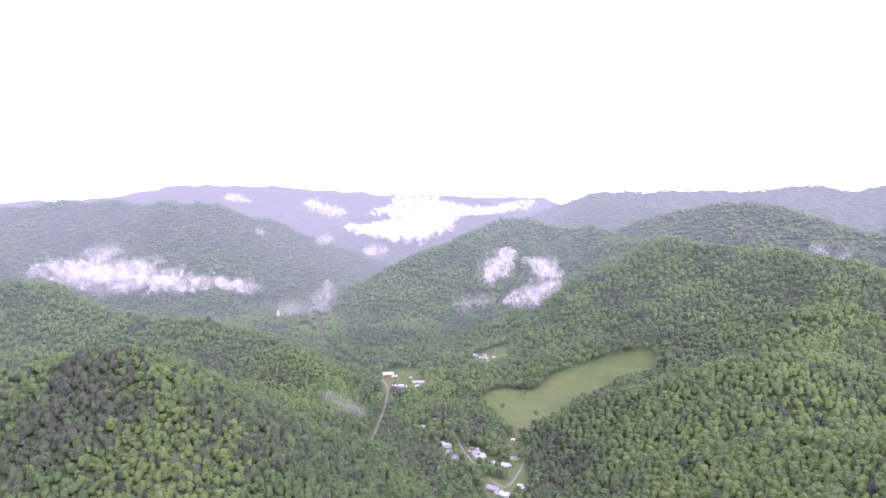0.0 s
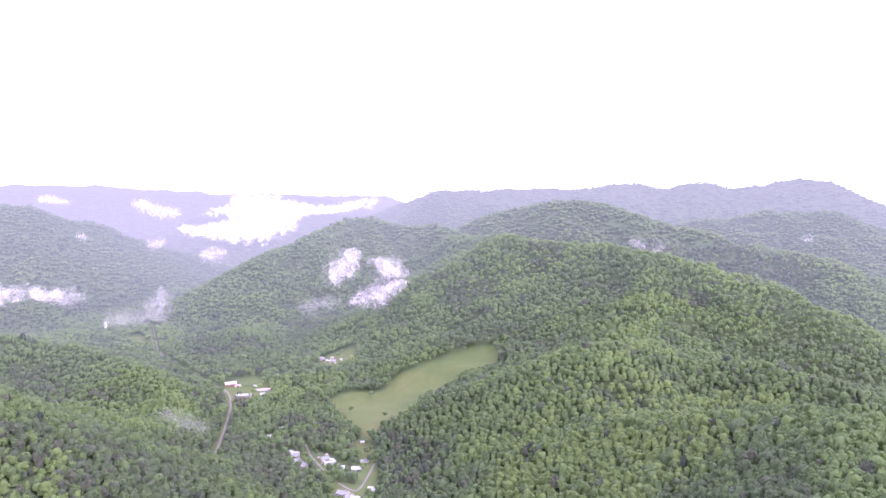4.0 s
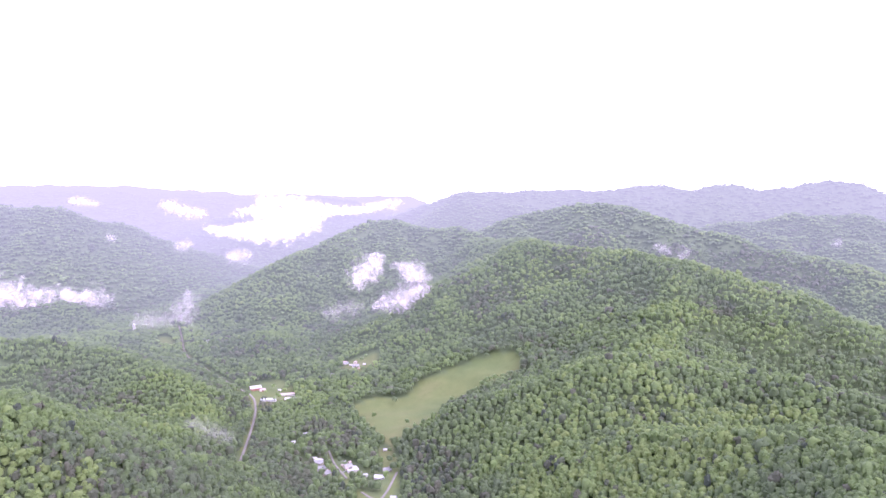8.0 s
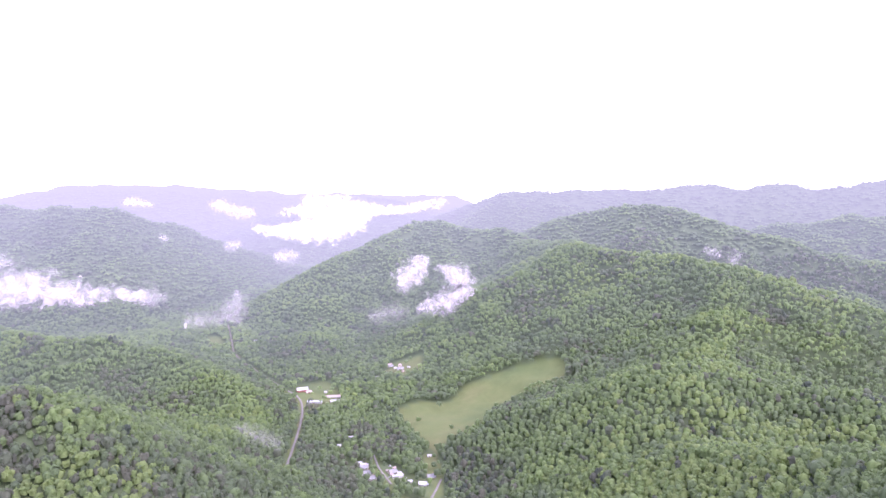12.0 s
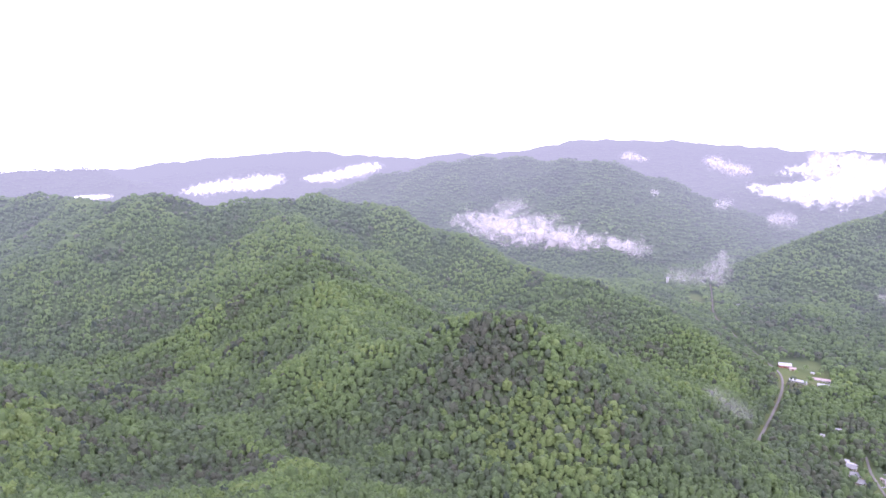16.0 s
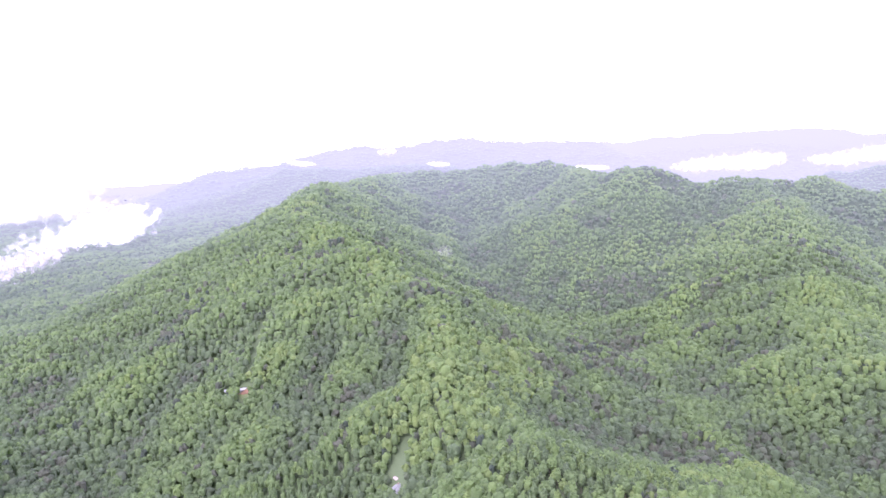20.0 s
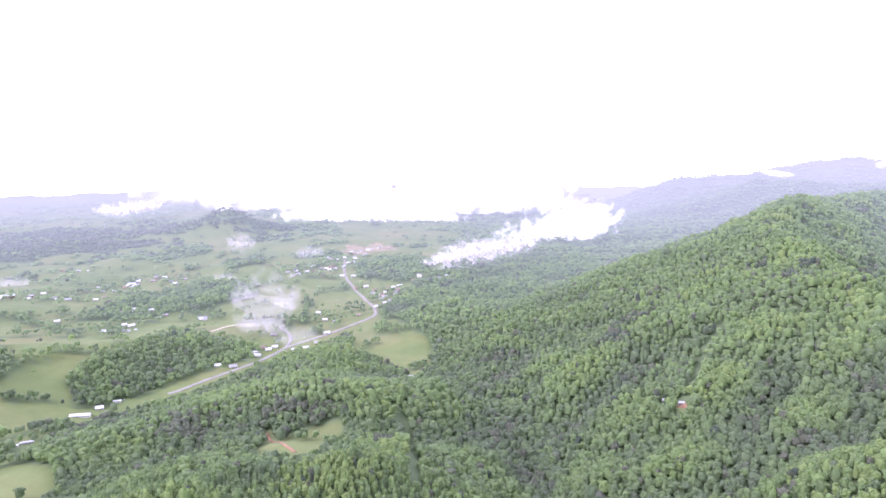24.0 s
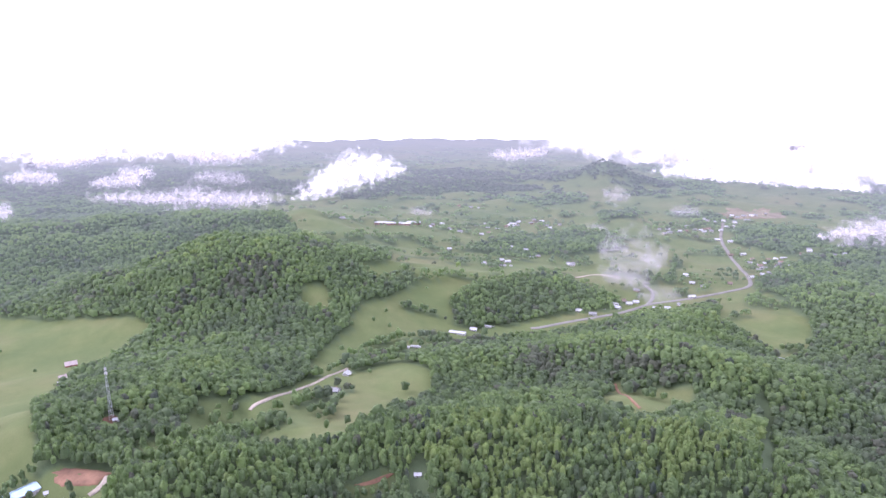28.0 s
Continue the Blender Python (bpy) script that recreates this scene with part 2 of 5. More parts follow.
def mist(name, density, breakup, soft=0.9, glow=0.0, body=0.0):
    """Thin cloud: see-through, thinned out by torn noise; a distant bank also glows with the light that it scatters."""
    m, nt, b = material(name)
    nt.nodes.remove(b)
    out = nt.nodes["Material Output"]
    n = noise_node(nt, breakup, 4.0, 0.5)
    n.inputs["Distortion"].default_value = 0.5
    at = nt.nodes.new("ShaderNodeAttribute")
    at.attribute_name = "edge"
    k, s = nt.nodes.new("ShaderNodeMath"), nt.nodes.new("ShaderNodeMath")
    k.operation = s.operation = "MULTIPLY_ADD"
    nt.links.new(n.outputs["Fac"], k.inputs[0])
    k.inputs[1].default_value, k.inputs[2].default_value = 3.0, body - 1.05
    nt.links.new(at.outputs["Fac"], s.inputs[0])
    s.inputs[1].default_value = -1.25
    nt.links.new(k.outputs["Value"], s.inputs[2])
    r = nt.nodes.new("ShaderNodeMapRange")
    r.interpolation_type = "SMOOTHSTEP"
    for key, v in (("From Min", 0.0), ("From Max", soft), ("To Min", 0.0), ("To Max", density)):
        r.inputs[key].default_value = v
    nt.links.new(s.outputs["Value"], r.inputs["Value"])
    tr, df, tl = (nt.nodes.new("ShaderNodeBsdf" + k) for k in ("Transparent", "Diffuse", "Translucent"))
    for sh in (df, tl):
        sh.inputs["Color"].default_value = (0.7, 0.655, 0.685, 1)
    both, mx = nt.nodes.new("ShaderNodeMixShader"), nt.nodes.new("ShaderNodeMixShader")
    nt.links.new(df.outputs[0], both.inputs[1])
    nt.links.new(tl.outputs[0], both.inputs[2])
    body = both.outputs[0]
    if glow:
        em, add = nt.nodes.new("ShaderNodeEmission"), nt.nodes.new("ShaderNodeAddShader")
        em.inputs["Color"].default_value = (0.96, 0.94, 1.0, 1)
        em.inputs["Strength"].default_value = glow
        nt.links.new(body, add.inputs[0])
        nt.links.new(em.outputs[0], add.inputs[1])
        body = add.outputs[0]
    nt.links.new(r.outputs["Result"], mx.inputs["Fac"])
    nt.links.new(tr.outputs[0], mx.inputs[1])
    nt.links.new(body, mx.inputs[2])
    nt.links.new(mx.outputs[0], out.inputs["Surface"])
    return m



# ---- the lie of the land ----
RIDGES = []


def ridge(slope, *crest):
    """A ridge: the slope of its sides, then its crest line."""
    RIDGES.append((slope, crest))


VALLEYS = []


def valley(half, slope, *bed):
    """A valley with a flat bed: half its width, the slope of its sides, then its middle line."""
    VALLEYS.append((half, slope, bed))


ridge(0.5, (395, 430, 184), (340, 450, 200), (305, 475, 199), (265, 535, 167), (215, 610, 121), (170, 670, 72))  # near east spur
ridge(0.45, (215, 825, 107), (260, 840, 124), (370, 835, 143), (470, 845, 150), (545, 820, 139), (595, 755, 126), (630, 690, 113))  # second east spur
ridge(0.55, (535, 1600, 225), (590, 1475, 223), (645, 1365, 238), (715, 1245, 213), (810, 1120, 191), (885, 985, 145))  # east mountain
ridge(0.5, (535, 1600, 225), (410, 1580, 162), (295, 1540, 92), (210, 1495, 52))  # east mountain west spur
ridge(0.5, (645, 1365, 238), (535, 1305, 173), (450, 1260, 116), (385, 1230, 81))  # east mountain front spur
ridge(0.5, (715, 1245, 213), (630, 1110, 160), (535, 980, 133))  # east mountain south spur
ridge(0.5, (565, 2425, 188), (795, 2310, 281), (970, 2190, 313), (1110, 2005, 256), (1220, 1875, 212), (1335, 1730, 183), (1420, 1590, 158))  # domed hill
ridge(0.5, (340, 3275, 211), (555, 3350, 304), (760, 3335, 330), (1035, 3340, 321), (1340, 3445, 340), (1520, 3370, 332), (1810, 3450, 359), (1955, 3370, 336), (2170, 3355, 364), (2325, 3250, 336), (2565, 3190, 370), (2710, 3070, 372))  # east divide
ridge(0.4, (1580, 2540, 198), (1790, 2395, 245), (1985, 2240, 259))  # east foothill
ridge(0.5, (-280, 1905, 97), (-205, 2020, 134), (-115, 2135, 183), (60, 2290, 233), (200, 2435, 252), (345, 2465, 228), (520, 2330, 205), (590, 1900, 204), (535, 1600, 225))  # valley mountain
ridge(0.42, (-2025, 2215, 141), (-1755, 2375, 218), (-1555, 2515, 266), (-1465, 2500, 282), (-1295, 2650, 306), (-1075, 2585, 280), (-895, 2545, 294), (-710, 2550, 278), (-585, 2530, 241), (-455, 2505, 198), (-330, 2470, 160), (-200, 2380, 128))  # north mountain
ridge(0.4, (-3900, 2440, 188), (-3515, 2975, 252), (-3225, 3295, 288), (-2910, 3575, 268), (-2560, 3830, 237), (-2410, 3800, 267), (-1920, 4070, 285), (-1640, 4190, 357), (-1330, 4300, 365), (-800, 4430, 334), (-305, 4490, 305), (245, 4595, 287), (650, 4555, 273))  # north plateau
ridge(0.35, (-270, 3990, 223), (-140, 3995, 288), (-15, 4000, 304), (215, 3995, 272), (365, 3880, 211))  # plateau foothill
ridge(0.4, (-3590, 120, 107), (-3570, 420, 129), (-3840, 680, 168), (-3805, 860, 197), (-3855, 1070, 182), (-3750, 1405, 246), (-3660, 1625, 219), (-3610, 1955, 221), (-3480, 2175, 210), (-3370, 2340, 144))  # west divide
ridge(0.35, (-3170, 390, 130), (-3090, 805, 141), (-3120, 1060, 139), (-3050, 1240, 117))  # west foothill
ridge(0.5, (-2210, 625, 183), (-2100, 805, 207), (-1985, 960, 242), (-1830, 1030, 222), (-1670, 1010, 218), (-1545, 1025, 241), (-1460, 1055, 251), (-1400, 1100, 225), (-1355, 1155, 213), (-1295, 1255, 231), (-1240, 1380, 228), (-1130, 1465, 210), (-985, 1500, 165), (-870, 1510, 131), (-690, 1465, 81), (-530, 1380, 78), (-410, 1415, 65), (-290, 1335, 47), (-180, 1195, 38), (-95, 1100, 24))  # west mountain
ridge(0.5, (-1295, 1255, 231), (-1040, 1075, 193), (-880, 945, 168), (-715, 810, 143), (-570, 700, 133))  # west mountain front spur
ridge(0.56, (-565, 640, 92), (-510, 680, 136), (-425, 710, 163), (-345, 720, 175), (-275, 730, 183), (-225, 745, 169), (-180, 780, 144), (-220, 790, 129))  # knob
ridge(0.5, (-295, 245, 174), (-400, 265, 175), (-495, 280, 174), (-610, 285, 178), (-730, 275, 185), (-905, 230, 187), (-1070, 185, 203), (-1280, 165, 220), (-1665, 315, 211), (-2210, 625, 183))  # near west spur
ridge(0.3, (-1280, -480, 12), (-1275, -345, 36), (-1205, -200, 40))  # plain hill
ridge(0.45, (-540, -575, 42), (-635, -535, 50), (-735, -455, 69), (-765, -380, 83), (-765, -310, 88))  # woods rise
ridge(0.35, (-185, -445, 99), (-295, -395, 97), (-425, -335, 88), (-525, -240, 96))  # front rise
ridge(0.35, (-460, -1175, 76), (-515, -1105, 100), (-600, -1065, 108), (-640, -980, 101), (-655, -905, 84))  # wooded hill
ridge(0.2, (-320, -1830, 43), (-550, -1780, 32), (-760, -1595, 42), (-870, -1430, 55))  # far wooded hill
ridge(0.35, (-120, -600, 101), (-200, -625, 92), (-270, -645, 91), (-365, -640, 65))  # mast hill
ridge(0.25, (-775, -785, 17), (-865, -775, 31), (-915, -725, 41), (-930, -620, 33), (-915, -545, 32))  # grove hill
ridge(0.5, (-2065, -1715, -19), (-2160, -1605, 14), (-2230, -1520, 54), (-2290, -1415, 14), (-2325, -1355, -14))  # lone hill
valley(70, 0.6, (80, 600, 10), (70, 795, 4), (30, 910, 2), (-40, 1105, 0), (-70, 1270, 0), (-200, 1490, 0), (-315, 1780, -2), (-465, 1985, 0), (-330, 2300, 10), (-200, 2700, 10), (100, 3200, 0))  # village valley
valley(18, 0.75, (-100, 925, 3), (-100, 990, 0), (-95, 1165, 0))  # valley road
valley(55, 0.5, (115, 1085, 8), (195, 1115, 22), (260, 1155, 42), (335, 1165, 66))  # field
valley(45, 0.4, (-780, -700, -16), (-885, -685, -26), (-1125, -640, -30), (-1395, -570, -32), (-1815, -850, -36))  # main road
valley(30, 0.4, (-445, -630, 40), (-590, -705, 14), (-735, -720, -6), (-780, -700, -16))  # greenhouse road
valley(45, 0.4, (-1005, -350, -5), (-1160, -405, -20), (-1225, -510, -28))  # meadow hollow
valley(12, 0.5, (-505, 415, 70), (-645, 460, 85), (-840, 490, 98), (-1020, 475, 112), (-1255, 460, 130))  # near hollow
ridge(0.5, (395, 430, 184), (210, 170, 172), (20, -40, 168), (-150, 90, 170), (-295, 245, 174))  # home hill

rng = np.random.default_rng(7)
WAVES = [(2 * math.pi / w, a, rng.uniform(0, 2 * math.pi, 7), rng.uniform(0, 2 * math.pi, 7)) for w, a in ((420, 7.0), (190, 7.5), (95, 4.2), (38, 0.5))]


GULLIES = [(2 * math.pi / w, a, rng.uniform(0, 2 * math.pi, 7), rng.uniform(0, 2 * math.pi, 7)) for w, a in ((330, 0.7), (160, 0.35))]


def swell(x, y, waves=None):
    h = np.zeros_like(x)
    for k, amp, ang, ph in waves or WAVES:
        for a, p in zip(ang, ph):
            h += amp * 0.55 * np.sin(k * (x * math.cos(a) + y * math.sin(a)) + p)
    return h


def sstep(a, b, v):
    v = np.clip((v - a) / (b - a), 0, 1)
    return v * v * (3 - 2 * v)


def floor_height(x, y):
    """The valley floor and the wide plain, without the ridges."""
    plain = sstep(350, -250, y) * sstep(200, -500, x)
    h = -32.0 * plain - 95.0 * plain * sstep(2700, 4900, np.hypot(x, y))
    h += 62 * np.exp(-((x + 380) ** 2 + (y + 650) ** 2) / (2 * 330 ** 2))
    return h + 0.35 * swell(x, y)


def height(x, y):
    x, y = np.asarray(x, float), np.asarray(y, float)
    base = floor_height(x, y)
    k = 11.0
    acc = np.exp(np.clip(base, -80, 600) / k)
    wander = swell(x, y, GULLIES)
    for slope, line in RIDGES:
        best = np.full(x.shape, -400.0)
        run, side_spur = 0.0, 12.0 if slope > 0.41 else 4.0
        for (x0, y0, z0), (x1, y1, z1) in zip(line, line[1:]):
            dx, dy = x1 - x0, y1 - y0
            long = math.hypot(dx, dy)
            u = np.clip(((x - x0) * dx + (y - y0) * dy) / (long * long), 0, 1)
            d = np.hypot(x - x0 - u * dx, y - y0 - u * dy)
            # spurs and hollows run down from the crest on both sides
            hollow = 0.5 + 0.5 * np.cos((run + u * long) / 27.0 + 1.1 * wander)
            best = np.maximum(best, z0 + u * (z1 - z0) - slope * (np.sqrt(d * d + 28 ** 2) - 28) - side_spur * hollow * sstep(25, 150, d))
            run += long
        acc += np.exp(best / k)
    h = k * np.log(acc)
    rise = sstep(5, 60, h - base)
    h = h - 3 * rise + rise * (swell(x, y) * 0.5 - 7.0 * np.exp(-(wander / 0.35) ** 2))
    for half, slope, line in VALLEYS:
        cut = np.full(x.shape, 2000.0)
        for (x0, y0, z0), (x1, y1, z1) in zip(line, line[1:]):
            dx, dy = x1 - x0, y1 - y0
            u = np.clip(((x - x0) * dx + (y - y0) * dy) / (dx * dx + dy * dy), 0, 1)
            d = np.hypot(x - x0 - u * dx, y - y0 - u * dy)
            over = np.maximum(d - half, 0)
            cut = np.minimum(cut, z0 + u * (z1 - z0) + slope * over * over / (over + 25))
        h = np.where(h - cut > -30, -8 * np.logaddexp(-h / 8, -(cut + 2) / 8), h)
    return h


def mesh_object(name, verts, faces, mat, parent=None, smooth=False):
    me = bpy.data.meshes.new(name)
    verts = np.ascontiguousarray(verts, np.float32)
    faces = np.ascontiguousarray(faces, np.int32)
    n = faces.shape[1]
    me.vertices.add(len(verts))
    me.vertices.foreach_set("co", verts.ravel())
    me.loops.add(faces.size)
    me.loops.foreach_set("vertex_index", faces.ravel())
    me.polygons.add(len(faces))
    me.polygons.foreach_set("loop_start", np.arange(0, faces.size, n, dtype=np.int32))
    me.polygons.foreach_set("use_smooth", np.broadcast_to(smooth, len(faces)).copy())
    me.update(calc_edges=True)
    if mat:
        me.materials.append(mat)
    ob = new(name, me)
    if parent:
        ob.parent = parent
    return ob


def polar(ob_name, r, mat):
    az = np.concatenate([np.linspace(-180, 50, 560, endpoint=False), np.linspace(50, 180, 80, endpoint=False)])
    a = np.radians(az)
    rings = len(r)
    A, Rr = np.meshgrid(a, r)
    X, Y = Rr * np.sin(A), Rr * np.cos(A)
    V = np.stack([X, Y, height(X, Y)], 2).reshape(-1, 3)
    n = len(a)
    i, j = np.meshgrid(np.arange(rings - 1), np.arange(n), indexing="ij")
    j2 = (j + 1) % n
    Fq = np.stack([i * n + j, i * n + j2, (i + 1) * n + j2, (i + 1) * n + j], 2).reshape(-1, 4)[:, ::-1]
    return mesh_object(ob_name, V, Fq, mat, smooth=True)


FAR = 1300.0
ground = tagged(polar("ground", np.concatenate([[0.01, 60, 130], np.geomspace(200, FAR, 150)]), M_PASTURE),
                "rolling green pasture and forest floor between wooded ridges", "ground", kind="structure")
backdrop = tagged(polar("backdrop", np.geomspace(FAR, 4950, 120), M_HAZED_LAND), "hazy far ridges and farmland in the distance", "backdrop", kind="structure")

# ---- clearings, groves, earth and roads ----
CLEARINGS, GROVES = [], []


def clearing(outline, trees=0.004):
    CLEARINGS.append((outline, trees))


def grove(outline):
    GROVES.append(outline)


def inside(x, y, outline):
    hit = np.zeros(x.shape, bool)
    for (x0, y0), (x1, y1) in zip(outline, outline[1:] + outline[:1]):
        if y0 != y1:
            hit ^= ((y0 > y) != (y1 > y)) & (x < (x1 - x0) * (y - y0) / (y1 - y0) + x0)
    return hit


def near_line(x, y, line):
    best = np.full(x.shape, 1e9)
    for (x0, y0), (x1, y1) in zip(line, line[1:]):
        dx, dy = x1 - x0, y1 - y0
        u = np.clip(((x - x0) * dx + (y - y0) * dy) / max(dx * dx + dy * dy, 1e-6), 0, 1)
        best = np.minimum(best, np.hypot(x - x0 - u * dx, y - y0 - u * dy))
    return best


def smooth_line(line, step=8.0):
    """Points along a line with its corners rounded."""
    p = np.array(line, float)
    for _ in range(3):
        q = [p[0]]
        for a, b in zip(p, p[1:]):
            q += [a * 0.75 + b * 0.25, a * 0.25 + b * 0.75]
        p = np.array(q + [p[-1]])
    out = [p[0]]
    for a, b in zip(p, p[1:]):
        n = max(1, int(np.hypot(*(b - a)) / step))
        out += [a + (b - a) * (k + 1) / n for k in range(n)]
    return np.array(out)


ROADS = []


def road(width, line, mat=None, name="road", label="narrow worn grey asphalt road through the valley", lift=0.5):
    """A ribbon that lies on the land, with a crown and sides that go down into the ground."""
    ROADS.append((width, line))
    p = smooth_line(line)
    d = np.gradient(p, axis=0)
    d /= np.maximum(np.hypot(d[:, 0], d[:, 1]), 1e-6)[:, None]
    side = np.stack([d[:, 1], -d[:, 0]], 1)
    cols = np.array([-0.56, -0.5, -0.25, 0, 0.25, 0.5, 0.56]) * width
    sink = np.array([-2.5, 0.0, 0.08, 0.12, 0.08, 0.0, -2.5])
    P = p[:, None] + side[:, None] * cols[None, :, None]
    z = height(P[..., 0], P[..., 1])
    z = z * 0.3 + z.max(axis=1, keepdims=True) * 0.7 + lift + sink
    n, m = z.shape
    V = np.concatenate([P, z[..., None]], 2).reshape(-1, 3)
    i, j = np.meshgrid(np.arange(n - 1), np.arange(m - 1), indexing="ij")
    F = np.stack([i * m + j, i * m + j + 1, (i + 1) * m + j + 1, (i + 1) * m + j], 2).reshape(-1, 4)[:, ::-1]
    ob = mesh_object(name, V, F, mat or M_ASPHALT, smooth=True)
    return tagged(ob, label, name, kind="structure")


EARTH, CUTS = [], []


def bare_earth(outline, mat=None):
    """A patch of clay with a ragged edge, lying on the land."""
    EARTH.append(outline)
    c = np.mean(outline, axis=0)
    p = smooth_line(outline + outline[:1], 4.0)[:-1]
    k = rng.normal(0, 1, len(p))
    k = 1 + 0.14 * sum(np.roll(k, i) for i in range(-3, 4)) / 2.6
    rings = []
    for f in (1.04, 1.0, 0.8, 0.55, 0.3, 0.08):
        q = c + (p - c) * f * np.where(f > 0.7, k, 1.0)[:, None]
        h = height(q[:, 0], q[:, 1]) + (0.45 if f < 1.02 else -1.0)
        rings.append(np.concatenate([q, h[:, None]], 1))
    n = len(p)
    V = np.concatenate(rings)
    i, j = np.meshgrid(np.arange(len(rings) - 1), np.arange(n), indexing="ij")
    j2 = (j + 1) % n
    F = np.stack([i * n + j, i * n + j2, (i + 1) * n + j2, (i + 1) * n + j], 2).reshape(-1, 4)
    tagged(mesh_object("bare_earth", V, F, mat or M_EARTH, smooth=True), "patch of bare reddish clay in the grass", "bare earth", kind="structure")


clearing([(65, 1160), (85, 1175), (115, 1189), (167, 1193), (187, 1223), (268, 1229), (342, 1241), (372, 1210), (365, 1160), (326, 1154), (276, 1156), (228, 1118), (185, 990), (130, 985), (115, 970), (95, 1005), (80, 1080)])  # pasture on the hill foot
clearing([(77, 1450), (133, 1446), (138, 1407), (90, 1346), (55, 1391)], 0.05)  # farm clearing
clearing([(-121, 1326), (-60, 1365), (-40, 1320), (-30, 1240), (-75, 1195), (-105, 1235)], 0.15)  # barn clearing
clearing([(-40, 1015), (-5, 1030), (20, 955), (30, 905), (55, 895), (105, 880), (105, 815), (90, 765), (45, 760), (25, 845), (-15, 920), (-35, 935)], 0.6)  # village green
clearing([(90, 960), (110, 945), (110, 895), (90, 895)], 0.05)  # village lawn
clearing([(-376, 1774), (-345, 1785), (-316, 1698), (-352, 1707)])  # far clearing
clearing([(-170, -1310), (-210, -1255), (-352, -972), (-322, -952), (-250, -900), (-199, -829), (-164, -752), (-126, -584), (-105, -575), (-75, -585)])  # mast pasture
clearing([(-552, -898), (-600, -900), (-590, -860), (-552, -850)])  # hill pasture
clearing([(-278, -512), (-308, -531), (-361, -539), (-385, -549), (-445, -610), (-472, -638), (-549, -646), (-533, -558), (-505, -536), (-426, -520), (-333, -442), (-308, -470), (-281, -493)])  # barn meadow
clearing([(-308, -531), (-279, -538), (-310, -570), (-372, -599), (-430, -630), (-472, -638), (-437, -598), (-385, -549)], 0.22)  # barn yard
clearing([(-248, -589), (-274, -611), (-295, -605), (-327, -594), (-362, -614), (-415, -645), (-420, -640), (-348, -585), (-305, -580), (-265, -562), (-212, -523), (-182, -531), (-192, -556), (-233, -549)], 0.12)  # roadside clearing
clearing([(-115, -550), (-138, -535), (-162, -505), (-143, -474), (-111, -534)], 0.05)  # yard
clearing([(-276, -381), (-301, -376), (-323, -362), (-317, -361), (-284, -374)], 0.03)  # lawn
HEDGEROWS = []


def hedge(line):
    HEDGEROWS.append(line)


clearing([(-600, -370), (-665, -380), (-695, -320), (-665, -300), (-600, -315), (-590, -345)], 0.06)  # woodland clearing with a track
clearing([(-325, -2815), (-680, -2510), (-1015, -2155), (-870, -1515), (-750, -1085), (-715, -955), (-740, -910), (-620, -830), (-540, -765), (-470, -715), (-435, -680), (-455, -670), (-500, -700), (-600, -670), (-740, -710), (-875, -680), (-1100, -620), (-1125, -525), (-1080, -425), (-1015, -345), (-1100, -340), (-1215, -390), (-1335, -510), (-1435, -575), (-1640, -590), (-1815, -560), (-2185, -585), (-4700, -1385), (-4421, -2112), (-3847, -3033), (-3015, -3862), (-2372, -4287), (-1559, -4645), (-544, -4869)])  # the wide plain
hedge([(-850, -1225), (-895, -1195), (-895, -1115), (-935, -1070), (-1030, -1085), (-1080, -1055)])
hedge([(-840, -900), (-860, -880), (-900, -845), (-925, -830)])
hedge([(-730, -885), (-775, -885), (-835, -880)])
hedge([(-705, -825), (-720, -810), (-740, -800)])
hedge([(-515, -700), (-565, -725), (-605, -725), (-670, -725)])
hedge([(-510, -670), (-565, -685), (-620, -690), (-695, -715)])
hedge([(-940, -1430), (-1065, -1455), (-1175, -1450)])
hedge([(-1210, -1305), (-1290, -1285), (-1425, -1310)])
hedge([(-825, -1290), (-885, -1245), (-1030, -1265), (-1080, -1200)])
hedge([(-1030, -1265), (-1060, -1215), (-1040, -1115)])
hedge([(-1580, -900), (-1665, -875), (-1715, -820)])
hedge([(-1225, -785), (-1255, -740), (-1270, -705)])
hedge([(-1370, -1150), (-1275, -965), (-1245, -860)])
hedge([(-1140, -1105), (-1165, -1045), (-1175, -965)])
hedge([(-1265, -680), (-1425, -750), (-1465, -780)])
hedge([(-1430, -1070), (-1505, -1020), (-1520, -950)])
hedge([(-1650, -770), (-1525, -665), (-1410, -580)])
hedge([(-1420, -565), (-1365, -545), (-1335, -520)])
hedge([(-1715, -1615), (-1815, -1550)])
hedge([(-1365, -1720), (-1435, -1610), (-1555, -1560)])
hedge([(-1735, -1035), (-1745, -950), (-1840, -920)])
hedge([(-315, -540), (-300, -560), (-260, -495)])
hedge([(-355, -570), (-390, -575), (-435, -590)])
grove([(-795, -815), (-845, -835), (-964, -839), (-1061, -834), (-1105, -735), (-1100, -665), (-1050, -645), (-955, -695), (-785, -730), (-755, -760)])  # grove
grove([(-1098, -1119), (-1345, -1189), (-1500, -1130), (-1540, -995), (-1445, -895), (-1288, -957), (-1117, -1102)])  # tree belt
grove([(-1800, -1245), (-1915, -1170), (-1745, -1060), (-1650, -1125)])  # copse
grove([(-1885, -845), (-2020, -750), (-1910, -595), (-1660, -600), (-1725, -765)])  # town wood
grove([(-1305, -1950), (-1860, -2250), (-1900, -1885), (-2026, -1655), (-1979, -1613), (-1525, -1830)])  # ridge wood
